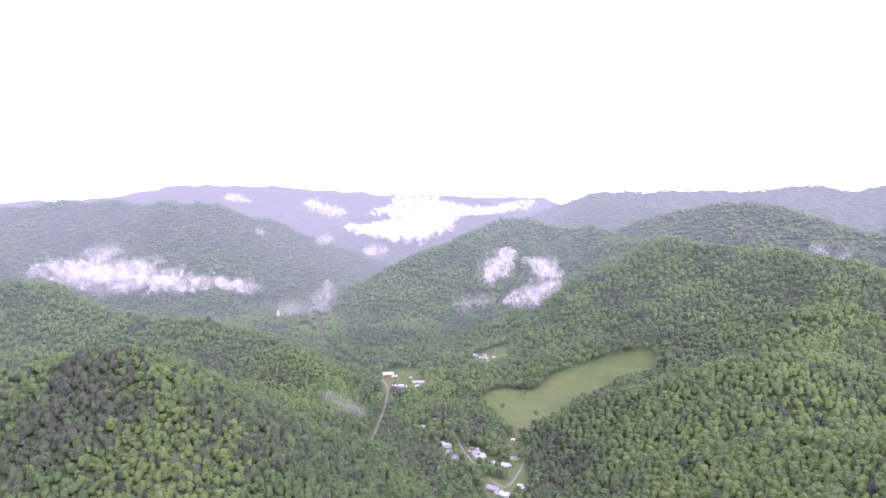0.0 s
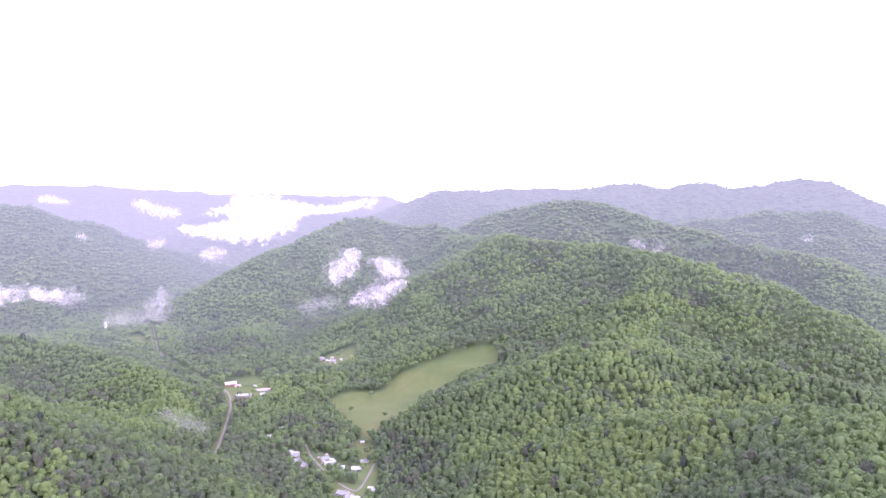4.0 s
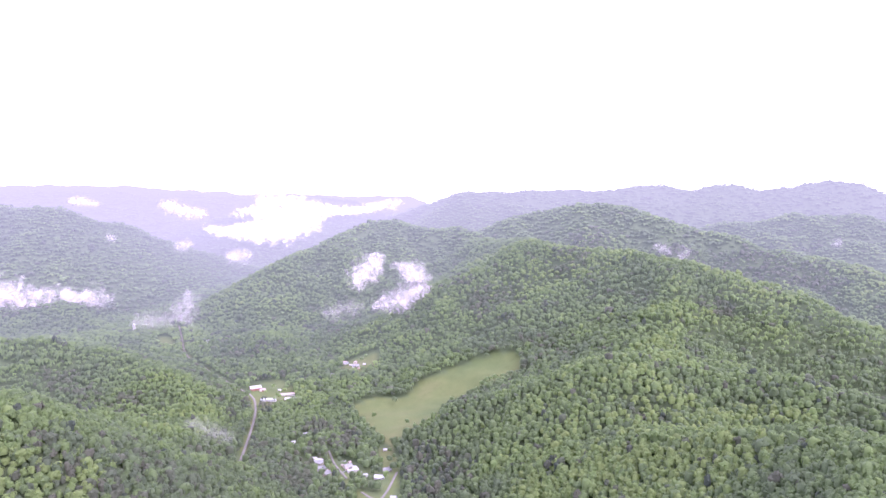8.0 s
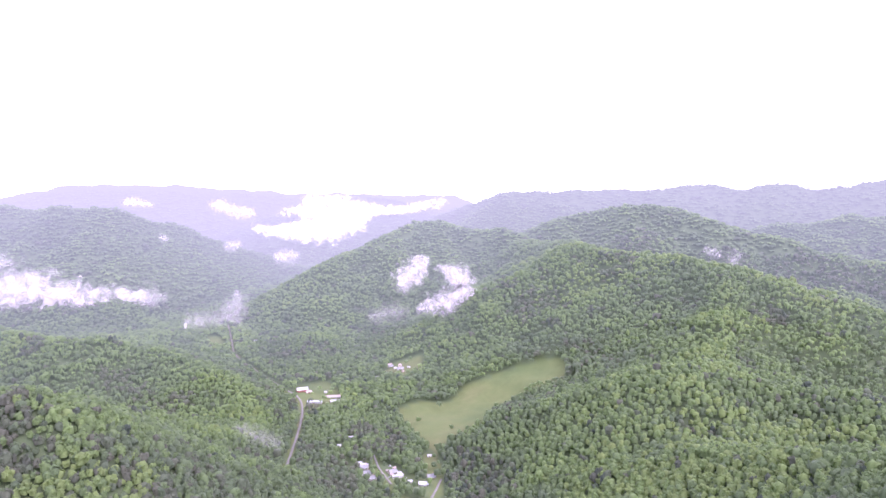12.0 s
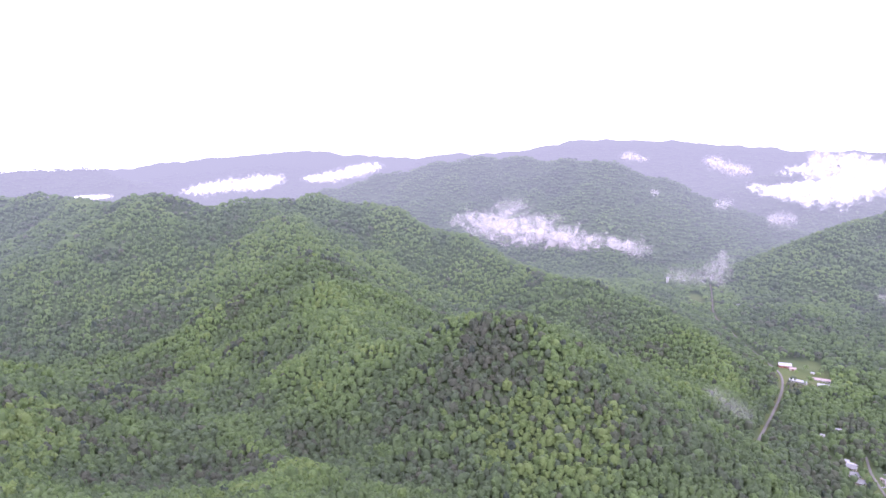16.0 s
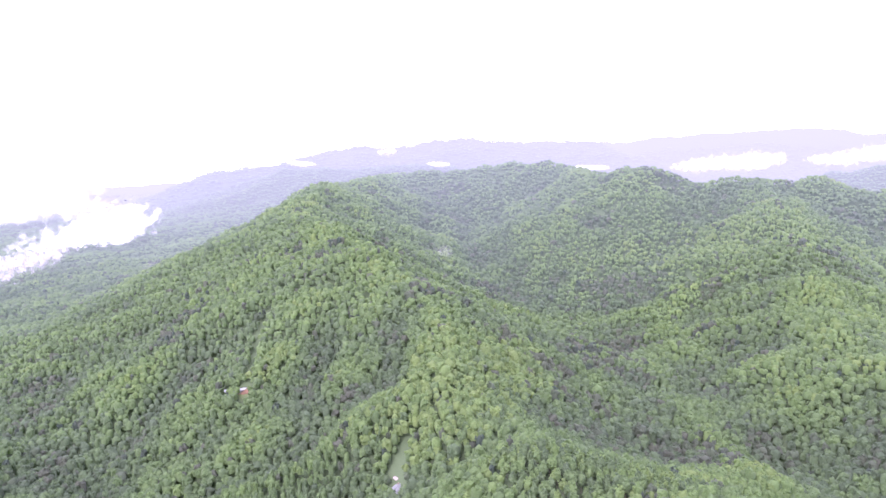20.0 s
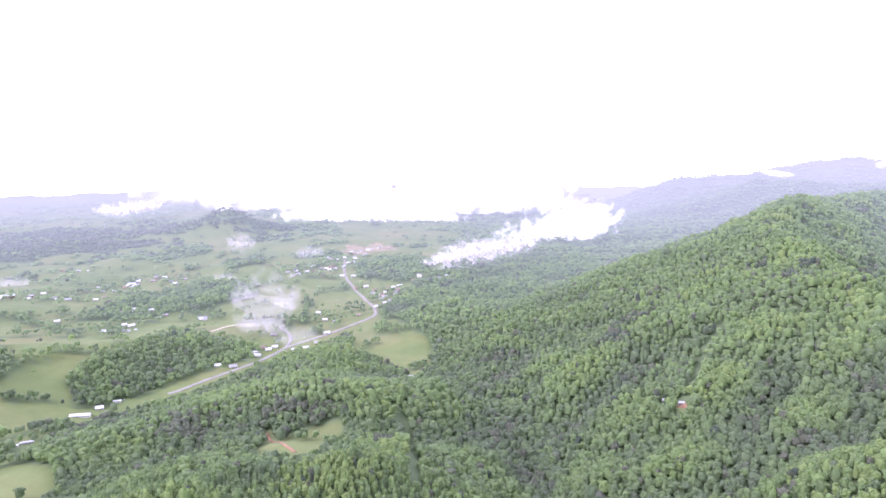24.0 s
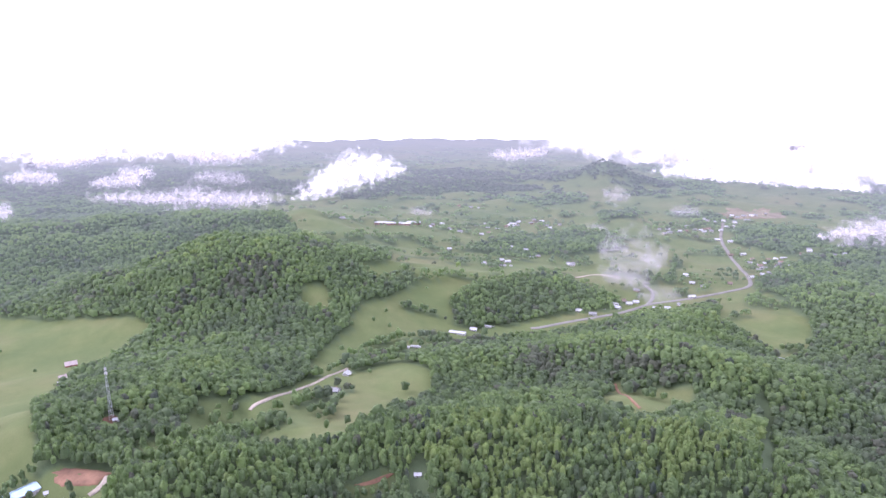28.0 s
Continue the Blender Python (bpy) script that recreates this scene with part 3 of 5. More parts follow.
grove([(-2040, -1760), (-2130, -1790), (-2250, -1640), (-2340, -1510), (-2400, -1390), (-2380, -1290), (-2280, -1300), (-2180, -1440), (-2070, -1600)])  # lone hill wood
grove([(-755, -1070), (-923, -1144), (-770, -950), (-685, -955)])  # hollow wood
grove([(-700, -905), (-797, -918), (-770, -875), (-680, -850), (-630, -840)])  # bank wood
grove([(-1945, -1090), (-2075, -885), (-2010, -855), (-1870, -1045)])  # belt by the road
grove([(-1745, -1535), (-1965, -1400), (-1860, -1325), (-1655, -1445)])  # hedge wood
grove([(-1170, -570), (-1240, -560), (-1134, -504), (-1053, -497)])  # corner wood
grove([(-670, -3865), (-1050, -3880), (-1325, -3455), (-1400, -2865), (-1390, -2280), (-1330, -2070), (-1055, -2240), (-680, -2510), (-465, -2710)])  # far dark wood
grove([(-1900, -2380), (-2175, -2200), (-2220, -1815), (-2070, -1585), (-2015, -1815), (-1850, -2090)])  # far dark wood
bare_earth([(-770, 35), (-758, 51), (-751, 55), (-756, 42)])  # trailer pad
bare_earth([(-180, -610), (-195, -610), (-195, -600), (-185, -595)])  # mast pad
bare_earth([(-126, -539), (-138, -535), (-159, -515), (-157, -504), (-142, -505), (-126, -528)])  # yard earth
bare_earth([(-2015, -960), (-2150, -975), (-2210, -860), (-2100, -795), (-2005, -835), (-1990, -930)], M_PLOUGHED)  # ploughed field
bare_earth([(-298, -377), (-320, -370), (-325, -365), (-303, -372)])  # lawn track
road(3.7, [(-345, 1905), (-312, 1760), (-283, 1610), (-240, 1515), (-190, 1410), (-143, 1315), (-108, 1255), (-96, 1197), (-95, 1122), (-97, 1060), (-99, 985), (-100, 925)])  # valley road
road(2.8, [(20, 963), (25, 915), (30, 895), (40, 860)])  # village lane
road(3, [(55, 815), (65, 795), (75, 785), (90, 820), (105, 865)])  # village street
road(8, [(-860, -690), (-875, -680), (-925, -670), (-990, -650), (-1055, -635), (-1120, -635), (-1160, -620), (-1240, -595), (-1320, -570), (-1370, -560), (-1425, -585), (-1485, -630), (-1600, -715), (-1745, -815), (-1920, -895)])  # main road
road(7, [(-1120, -635), (-1165, -650), (-1205, -680), (-1210, -700)])  # side road
road(4, [(-310, -580), (-330, -585), (-355, -600), (-400, -625), (-430, -635), (-480, -660)], M_TRACK, label='pale gravel track beside a meadow')  # farm road
road(3, [(-669, -398), (-619, -350), (-601, -323)], M_EARTH, label='narrow red clay track in a woodland clearing')  # woodland track
road(5, [(-140, -495), (-151, -497), (-157, -504)], M_TRACK, label='pale gravel track beside a meadow')  # mast track
road(5, [(-1220, -762), (-1198, -801), (-1109, -792)], M_TRACK, label='pale gravel track beside a meadow')  # far lane

HOMES, TO_SETTLE = [], []


def settle(kind, x, y, turn):
    HOMES.append((x, y))
    TO_SETTLE.append((kind, x, y, turn))


settle('hay_barn', -104, 1289, 13)
settle('farm_shed', -91, 1279, 12)
settle('long_house', -77, 1221, 352)
settle('pink_long_house', -46, 1259, 4)
settle('long_house', -37, 1230, 4)
settle('shed', -61, 1287, 3)
settle('cottage', 68, 1429, 17)
settle('shed', 76, 1390, 357)
settle('bungalow', 85, 1372, 6)
settle('shed', 103, 1381, 356)
settle('cottage', 15, 878, 14)
settle('white_cottage', 6, 921, 340)
settle('bungalow', 9, 896, 9)
settle('cottage', 43, 895, 27)
settle('shed', 52, 890, 7)
settle('trailer', 49, 881, 9)
settle('shed', 64, 863, 1)
settle('white_bungalow', 81, 852, 346)
settle('cottage', 93, 873, 4)
settle('shed', 98, 943, 354)
settle('white_cottage', -13, 1043, 11)
settle('shed', -30, 1008, 2)
settle('shed', 0, 932, 360)
settle('cottage', 6, 915, 350)
settle('white_cottage', 93, 785, 343)
settle('bungalow', 58, 783, 331)
settle('cottage', 64, 770, 15)
settle('white_cottage', 71, 765, 335)
settle('white_cottage', -246, 1706, 8)
settle('cottage', 38, 1349, 358)
settle('long_trailer', -762, 46, 100)
settle('shed', -784, 29, 89)
settle('bungalow', -496, 147, 135)
settle('small_shed', -507, 149, 20)
settle('white_cottage', -462, -636, 222)
settle('bungalow', -419, -598, 123)
settle('shed', -337, -352, 141)
settle('shed', -193, -602, 166)
settle('red_barn', -233, -931, 168)
settle('farm_shed', -206, -850, 184)
settle('shed', -198, -832, 169)
settle('blue_hall', -104, -539, 193)
settle('shed', -120, -528, 171)
settle('long_house', -739, -737, 119)
settle('white_cottage', -772, -735, 124)
settle('trailer', -802, -734, 124)
settle('trailer', -616, -692, 131)
settle('shed', -603, -694, 141)
settle('white_cottage', -993, -343, 111)
settle('white_cottage', -989, -691, 114)
settle('bungalow', -993, -664, 130)
settle('white_bungalow', -1058, -658, 93)
settle('white_cottage', -1093, -657, 142)
settle('brick_house', -1171, -692, 122)
settle('white_bungalow', -1107, -609, 108)
settle('white_cottage', -1124, -597, 124)
settle('cottage', -1160, -592, 88)
settle('white_bungalow', -1224, -605, 138)
settle('white_cottage', -1304, -649, 118)
settle('bungalow', -1303, -623, 105)
settle('brown_cottage', -1358, -597, 120)
settle('white_bungalow', -1337, -680, 88)
settle('bungalow', -1654, -907, 140)
settle('brown_cottage', -1723, -898, 118)
settle('white_cottage', -1797, -895, 105)
settle('cottage', -1809, -872, 122)
settle('white_cottage', -1936, -902, 86)
settle('white_cottage', -1894, -846, 135)
settle('cottage', -2018, -884, 114)
settle('white_bungalow', -2035, -867, 102)
settle('brick_house', -1996, -859, 119)
settle('cottage', -1899, -931, 87)
settle('white_bungalow', -1628, -698, 134)
settle('white_bungalow', -1734, -781, 115)
settle('bungalow', -1573, -657, 102)
settle('brown_cottage', -1553, -622, 118)
settle('white_cottage', -1633, -623, 82)
settle('bungalow', -1560, -587, 132)
settle('brown_cottage', -1618, -605, 111)
settle('white_cottage', -1477, -583, 101)
settle('cottage', -1504, -581, 117)
settle('white_bungalow', -1600, -584, 81)
settle('white_cottage', -1717, -583, 130)
settle('bungalow', -1726, -531, 108)
settle('cottage', -1225, -889, 115)
settle('white_cottage', -1084, -1134, 143)
settle('bungalow', -1085, -966, 103)
settle('white_bungalow', -1125, -989, 153)
settle('white_cottage', -1228, -899, 127)
settle('brick_house', -1219, -1349, 127)
settle('white_bungalow', -1012, -1443, 151)
settle('cottage', -1236, -1298, 108)
settle('bungalow', -1345, -1316, 155)
settle('white_cottage', -1370, -1291, 134)
settle('white_cottage', -1272, -1217, 123)
settle('brown_cottage', -1426, -1275, 138)
settle('white_bungalow', -1445, -1268, 102)
settle('white_cottage', -1483, -1282, 152)
settle('brown_cottage', -1539, -1266, 130)
settle('white_bungalow', -1563, -1262, 118)
settle('cottage', -1540, -1225, 134)
settle('white_cottage', -1254, -1094, 102)
settle('white_bungalow', -1253, -1050, 151)
settle('cottage', -1204, -1090, 133)
settle('bungalow', -1539, -1530, 124)
settle('brick_house', -1232, -994, 135)
settle('white_cottage', -1070, -1006, 105)
settle('cottage', -1634, -910, 160)
settle('cottage', -1662, -943, 135)
settle('white_bungalow', -1697, -904, 134)
settle('cottage', -1786, -906, 98)
settle('brown_cottage', -1824, -887, 132)
settle('white_cottage', -1790, -882, 132)
settle('white_cottage', -1834, -858, 156)
settle('brown_cottage', -1812, -893, 132)
settle('white_cottage', -1945, -872, 130)
settle('cottage', -1959, -881, 130)
settle('white_bungalow', -1888, -867, 130)
settle('shed', -1907, -857, 130)
settle('white_cottage', -2022, -920, 130)
settle('cottage', -2022, -883, 129)
settle('cottage', -2097, -855, 153)
settle('brick_house', -2050, -863, 114)
settle('cottage', -1990, -862, 114)
settle('bungalow', -2003, -894, 115)
settle('white_cottage', -1904, -912, 116)
settle('white_cottage', -1908, -949, 157)
settle('brown_cottage', -1609, -718, 130)
settle('white_bungalow', -1735, -816, 116)
settle('shed', -1559, -629, 93)
settle('bungalow', -1537, -608, 128)
settle('brown_cottage', -1627, -636, 112)
settle('bungalow', -1569, -586, 151)
settle('cottage', -1600, -605, 127)
settle('white_cottage', -1442, -590, 153)
settle('cottage', -1515, -608, 113)
settle('cottage', -1622, -583, 91)
settle('cottage', -1725, -587, 90)
settle('white_cottage', -1740, -517, 147)
settle('brick_house', -1237, -899, 167)
settle('shed', -1064, -1151, 139)
settle('shed', -1100, -956, 112)
settle('white_cottage', -1124, -1005, 133)
settle('cottage', -1236, -910, 143)
settle('white_cottage', -1256, -1352, 118)
settle('white_bungalow', -1194, -1331, 119)
settle('shed', -1003, -1441, 146)
settle('bungalow', -991, -1434, 162)
settle('shed', -1230, -1288, 152)
settle('bungalow', -1241, -1265, 117)
settle('brown_cottage', -1374, -1300, 114)
settle('shed', -1400, -1332, 150)
settle('white_cottage', -1380, -1265, 174)
settle('cottage', -1374, -1298, 174)
settle('brown_cottage', -1296, -1215, 134)
settle('white_cottage', -1447, -1284, 173)
settle('shed', -1445, -1257, 132)
settle('cottage', -1459, -1263, 172)
settle('white_bungalow', -1461, -1287, 112)
settle('shed', -1495, -1287, 132)
settle('white_cottage', -1464, -1278, 112)
settle('cottage', -1551, -1244, 110)
settle('cottage', -1564, -1292, 146)
settle('shed', -1547, -1275, 170)
settle('brick_house', -1503, -1252, 146)
settle('cottage', -1581, -1212, 168)
settle('white_cottage', -1487, -1170, 144)
settle('shed', -1234, -1082, 132)
settle('white_cottage', -1278, -1042, 130)
settle('bungalow', -1213, -1098, 113)
settle('brown_cottage', -1517, -1563, 117)
settle('shed', -1552, -1511, 115)
settle('white_bungalow', -1207, -991, 146)
settle('cottage', -1057, -973, 114)
settle('long_hall', -1096, -1408, 140)
settle('long_hall', -1089, -1350, 139)
settle('long_hall', -1109, -1334, 138)
settle('long_hall', -1173, -1372, 138)
settle('parked_car', 40, 918, 0)
settle('small_shed', 46, 909, 53)
settle('parked_car', 51, 899, 106)
settle('small_shed', 42, 887, 159)
settle('small_shed', 54, 885, 32)
settle('parked_car', 48, 879, 85)
settle('small_shed', 37, 900, 138)
settle('farm_shed', 66, 1441, 0)
settle('small_shed', 75, 1397, 41)
settle('farm_shed', 87, 1412, 82)
settle('small_shed', 89, 1354, 33)
settle('trailer', -1071, -673, 114)
settle('brown_cottage', -1101, -673, 151)
settle('white_cottage', -1111, -654, 128)
settle('brown_cottage', -1614, -668, 133)
settle('white_cottage', -1597, -630, 110)
settle('trailer', -1644, -611, 138)
settle('brown_cottage', -1687, -588, 115)
settle('white_bungalow', -1797, -937, 143)
settle('white_cottage', -1696, -937, 134)
settle('parked_car', 55, 885, 24)
settle('parked_car', 59, 876, 66)
settle('parked_car', 38, 882, 50)
settle('parked_car', 47, 899, 120)
settle('parked_car', 77, 849, 82)
settle('parked_car', -414, -607, 65)
settle('parked_car', -426, -594, 88)
settle('parked_car', -418, -588, 46)
settle('parked_car', -812, -730, 171)
settle('parked_car', -1034, -669, 100)
settle('parked_car', -1098, -625, 50)
settle('parked_car', -1113, -599, 80)
settle('parked_car', 75, 769, 0)
settle('parked_car', 49, 784, 66)

CUTS.append([(-526, 160), (-513, 153), (-490, 143)])
CUTS.append([(-935, 100), (-900, 85), (-865, 70), (-780, 55)])
CUTS.append([(-725, -260), (-700, -240), (-595, -195), (-545, -175)])


# ---- woods ----
a5 = np.arange(5) * 2 * math.pi / 5
BALL_V = np.concatenate([[[0, 0, 0.95]], np.stack([0.82 * np.cos(a5), 0.82 * np.sin(a5), np.full(5, 0.52)], 1),
                         np.stack([0.95 * np.cos(a5 + math.pi / 5), 0.95 * np.sin(a5 + math.pi / 5), np.full(5, -0.72)], 1)])
BALL_F = np.array([(0, 1 + k, 1 + (k + 1) % 5) for k in range(5)] + [(1 + k, 6 + k, 1 + (k + 1) % 5) for k in range(5)]
                  + [(6 + k, 6 + (k + 1) % 5, 1 + (k + 1) % 5) for k in range(5)])
a4 = np.arange(4) * math.pi / 2
TENT_V = np.concatenate([[[0, 0, 0.85]], np.stack([0.8 * np.cos(a4), 0.8 * np.sin(a4), np.full(4, 0.45)], 1), np.stack([1.0 * np.cos(a4 + 0.78), 1.0 * np.sin(a4 + 0.78), np.full(4, -0.7)], 1)])
TENT_F = np.array([(0, 1 + k, 1 + (k + 1) % 4) for k in range(4)] + [(1 + k, 5 + k, 1 + (k + 1) % 4) for k in range(4)])
TREE_STAND = (-470, -330, 190, 325)

PATCH = [(2 * math.pi / w, a, rng.uniform(0, 2 * math.pi, 7), rng.uniform(0, 2 * math.pi, 7)) for w, a in ((600, 0.5), (240, 0.55), (90, 0.5))]


HEDGES = [(2 * math.pi / w, a, rng.uniform(0, 2 * math.pi, 7), rng.uniform(0, 2 * math.pi, 7)) for w, a in ((170, 0.5), (80, 0.5), (45, 0.3))]


def wooded(x, y, yards=True):
    """How densely a spot is wooded, 0 to 1."""
    d = np.ones(x.shape)
    s = swell(x, y, PATCH)
    fine = swell(x, y, HEDGES)
    for k, (o, few) in enumerate(CLEARINGS):
        # trees leave the near margins of a clearing open too
        r = np.maximum(np.hypot(x, y), 1)
        hit = inside(x, y, o) | inside(x * (1 + 13 / r), y * (1 + 13 / r), o) | inside(x * (1 + 26 / r), y * (1 + 26 / r), o)
        big = k == len(CLEARINGS) - 1
        far = np.hypot(x, y) > 2300
        d[hit] = np.where(far, np.where(s > 0.65, 0.9, 0.03), np.where(fine > 1.45, 0.7, np.where(s > 1.45, 0.5, np.where(fine > 0.9, 0.07, 0.006))))[hit] if big else few
    for o in GROVES:
        d[inside(x, y, o)] = 0.95
    for line in HEDGEROWS:
        d[near_line(x, y, line) < 6.5 + 3 * np.clip(fine, -1, 1)] = 0.95
    if yards:
        # shade trees stand round the houses of the plain
        for hx, hy in HOMES:
            if hy < -560 and hx < -950:
                near = np.hypot(x - hx, y - hy) < 42
                d[near] = np.maximum(d[near], 0.16)
    for w, line in ROADS:
        for away in (0, 14, 28, 38) if w > 6 else (0, 12, 22):
            k = 1 + away / np.maximum(np.hypot(x, y), 1)
            d[near_line(x * k, y * k, line) < w * 0.5 + 3.5] = 0
    # only trees leave the cuts; the ground stays dark there as painted shade
    for line in CUTS if yards else ():
        d[near_line(x, y, line) < 5.5] = 0
    for o in EARTH:
        d[inside(x, y, o)] = 0
    for hx, hy in HOMES if yards else ():
        away = math.hypot(hx, hy)
        for k in (1.0, 1 - 9 / away, 1 - 16 / away):
            d[np.hypot(x - hx * k, y - hy * k) < 6.2] = 0
    return d


def spots(r0, r1, step, a0=-178, a1=48, keep_stand=False):
    """Jittered places between two distances from the middle of the land."""
    g = np.arange(-r1, r1, step)
    X, Y = np.meshgrid(g, g)
    X = (X + rng.uniform(-0.48, 0.48, X.shape) * step).ravel()
    Y = (Y + rng.uniform(-0.48, 0.48, Y.shape) * step).ravel()
    r, a = np.hypot(X, Y), np.degrees(np.arctan2(X, Y))
    k = (r >= r0) & (r < r1) & (a > a0) & (a < a1)
    sx0, sx1, sy0, sy1 = TREE_STAND
    stand = (X > sx0) & (X < sx1) & (Y > sy0) & (Y < sy1)
    k &= stand if keep_stand else ~stand
    X, Y = X[k], Y[k]
    k = rng.uniform(0, 1, len(X)) < wooded(X, Y)
    X, Y = X[k], Y[k]
    return X, Y, height(X, Y)


STANDS = []


def tinted_stand(lowest, highest, x, y, radius):
    STANDS.append((x, y, radius, lowest, highest))


# four pale patches: haze and lit crests of the west mountain, put into leaf colour
tinted_stand(0.72, 0.95, -1110, 949, 130)
tinted_stand(0.72, 0.95, -892, 1175, 130)
tinted_stand(0.72, 0.95, -759, 1374, 110)
tinted_stand(0.72, 0.95, -1024, 1011, 130)
tinted_stand(0.1, 0.45, -204, 659, 60)
tinted_stand(0.1, 0.45, -219, 620, 45)
tinted_stand(0.15, 0.5, -142, 700, 50)
tinted_stand(0.8, 1.0, 248, 655, 70)
tinted_stand(0.8, 1.0, 322, 559, 80)
tinted_stand(0.75, 0.95, 471, 1431, 90)
tinted_stand(0.75, 0.95, 591, 1407, 90)
tinted_stand(0.14, 0.26, 35, 972, 35)
tinted_stand(0.14, 0.26, -13, 920, 35)
tinted_stand(0.14, 0.26, 4, 1060, 30)
tinted_stand(0.14, 0.26, -27, 847, 30)
# five tints on the lone hill: dark woods, with cloud shade painted in
tinted_stand(0, 0.1, -2159, -1474, 170)
tinted_stand(0, 0.08, -2120, -1700, 130)
tinted_stand(0, 0.08, -2180, -1600, 130)
tinted_stand(0, 0.08, -2260, -1480, 130)
tinted_stand(0, 0.08, -2320, -1380, 130)
tinted_stand(0, 0.2, -630, -2995, 420)
tinted_stand(0, 0.2, -975, -2830, 420)
tinted_stand(0, 0.2, -1190, -2440, 420)
tinted_stand(0, 0.2, -1275, -2165, 420)
tinted_stand(0, 0.2, -2025, -2145, 420)
tinted_stand(0, 0.2, -2090, -1795, 420)
# two more on the lone hill, cloud shade again in the tint
tinted_stand(0, 0.1, -2092, -1600, 150)
tinted_stand(0, 0.1, -2234, -1379, 150)
tinted_stand(0, 0.12, -1868, -1734, 150)
tinted_stand(0, 0.12, -1701, -1857, 150)
tinted_stand(0, 0.12, -1531, -1939, 140)
tinted_stand(0, 0.12, -1393, 1067, 45)
tinted_stand(0.14, 0.42, -341, 655, 60)
tinted_stand(0.14, 0.42, -366, 613, 50)
tinted_stand(0.0, 0.25, -885, 613, 55)
tinted_stand(0, 0.15, -1983, 738, 60)
tinted_stand(0.05, 0.3, -1129, 774, 60)
tinted_stand(0.0, 0.3, -479, 426, 50)
tinted_stand(0.0, 0.2, 1013, 1819, 90)
tinted_stand(0.0, 0.2, 1203, 1711, 90)
tinted_stand(0.0, 0.2, 1296, 1610, 80)
tinted_stand(0.0, 0.25, 828, 1985, 90)
tinted_stand(0.1, 0.34, 370, 1428, 70)
tinted_stand(0.1, 0.34, 565, 1444, 50)
tinted_stand(0.0, 0.3, 705, 1090, 35)
tinted_stand(0.14, 0.24, -697, -402, 16)
tinted_stand(0.14, 0.24, -699, -373, 16)
tinted_stand(0.14, 0.24, -697, -343, 16)
tinted_stand(0.14, 0.24, -662, -500, 16)
tinted_stand(0.14, 0.24, -647, -474, 16)
tinted_stand(0.14, 0.24, -520, -256, 16)
tinted_stand(0.9, 1.0, -504, -233, 22)
tinted_stand(0.9, 1.0, -383, -330, 22)
tinted_stand(0.9, 1.0, -354, -345, 22)
tinted_stand(0.15, 0.24, -439, 1289, 35)
tinted_stand(0.15, 0.24, -380, 1245, 35)
tinted_stand(0.15, 0.24, -310, 1186, 35)
tinted_stand(0.15, 0.24, -644, 362, 28)
tinted_stand(0.15, 0.24, -582, 381, 25)
tinted_stand(0.15, 0.24, -699, 335, 25)
tinted_stand(0.15, 0.25, -654, -493, 40)
tinted_stand(0.85, 1.0, -509, -242, 55)
tinted_stand(0.85, 1.0, -399, -315, 60)
tinted_stand(0.8, 1.0, 412, 701, 90)
tinted_stand(0.8, 1.0, 514, 696, 60)
tinted_stand(0.8, 1.0, -243, 601, 70)
tinted_stand(0.8, 1.0, -617, 283, 60)
tinted_stand(0.8, 1.0, -536, 200, 70)
tinted_stand(0.0, 0.3, -510, -957, 50)
tinted_stand(0.15, 0.3, -674, -1039, 40)
tinted_stand(0.05, 0.3, -344, 654, 60)


def species(x, y):
    """0 dark evergreen, 0.2 bare twigs, 0.35 to 1 deep to yellow green; kinds grow in patches, and relief shading is
    added to the tone.
    """
    s = 0.6 + 0.1 * swell(x, y, PATCH) + rng.normal(0, 0.095, len(x))
    # crests tinted lighter, hollows darker: drier and moister woods plus painted relief shading
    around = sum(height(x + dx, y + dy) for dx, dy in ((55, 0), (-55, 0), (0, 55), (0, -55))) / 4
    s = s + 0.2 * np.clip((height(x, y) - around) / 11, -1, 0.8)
    dark = swell(y * 1.3 + 500, x * 1.3, PATCH) > 1.5
    s = np.where(dark & (rng.uniform(0, 1, len(x)) < 0.7), rng.uniform(0.0, 0.34, len(x)), s)
    for cx, cy, cr, lo, hi in STANDS:
        k = np.hypot(x - cx, y - cy) < cr * rng.uniform(0.6, 1.15, len(x))
        s = np.where(k & (rng.uniform(0, 1, len(x)) < 0.7), rng.uniform(lo + 0.06, hi, len(x)), s)
    s = np.where(rng.uniform(0, 1, len(x)) < 0.03, rng.uniform(0.0, 0.3, len(x)), s)
    return np.clip(s, 0.0, 1.0)


SPRIG_V = np.array([(0, 0, 0.5), (1, 0, -0.25), (0, 1, -0.25), (-1, 0, -0.25), (0, -1, -0.25)])
SPRIG_F = np.array([(0, 1, 2), (0, 2, 3), (0, 3, 4), (0, 4, 1)])


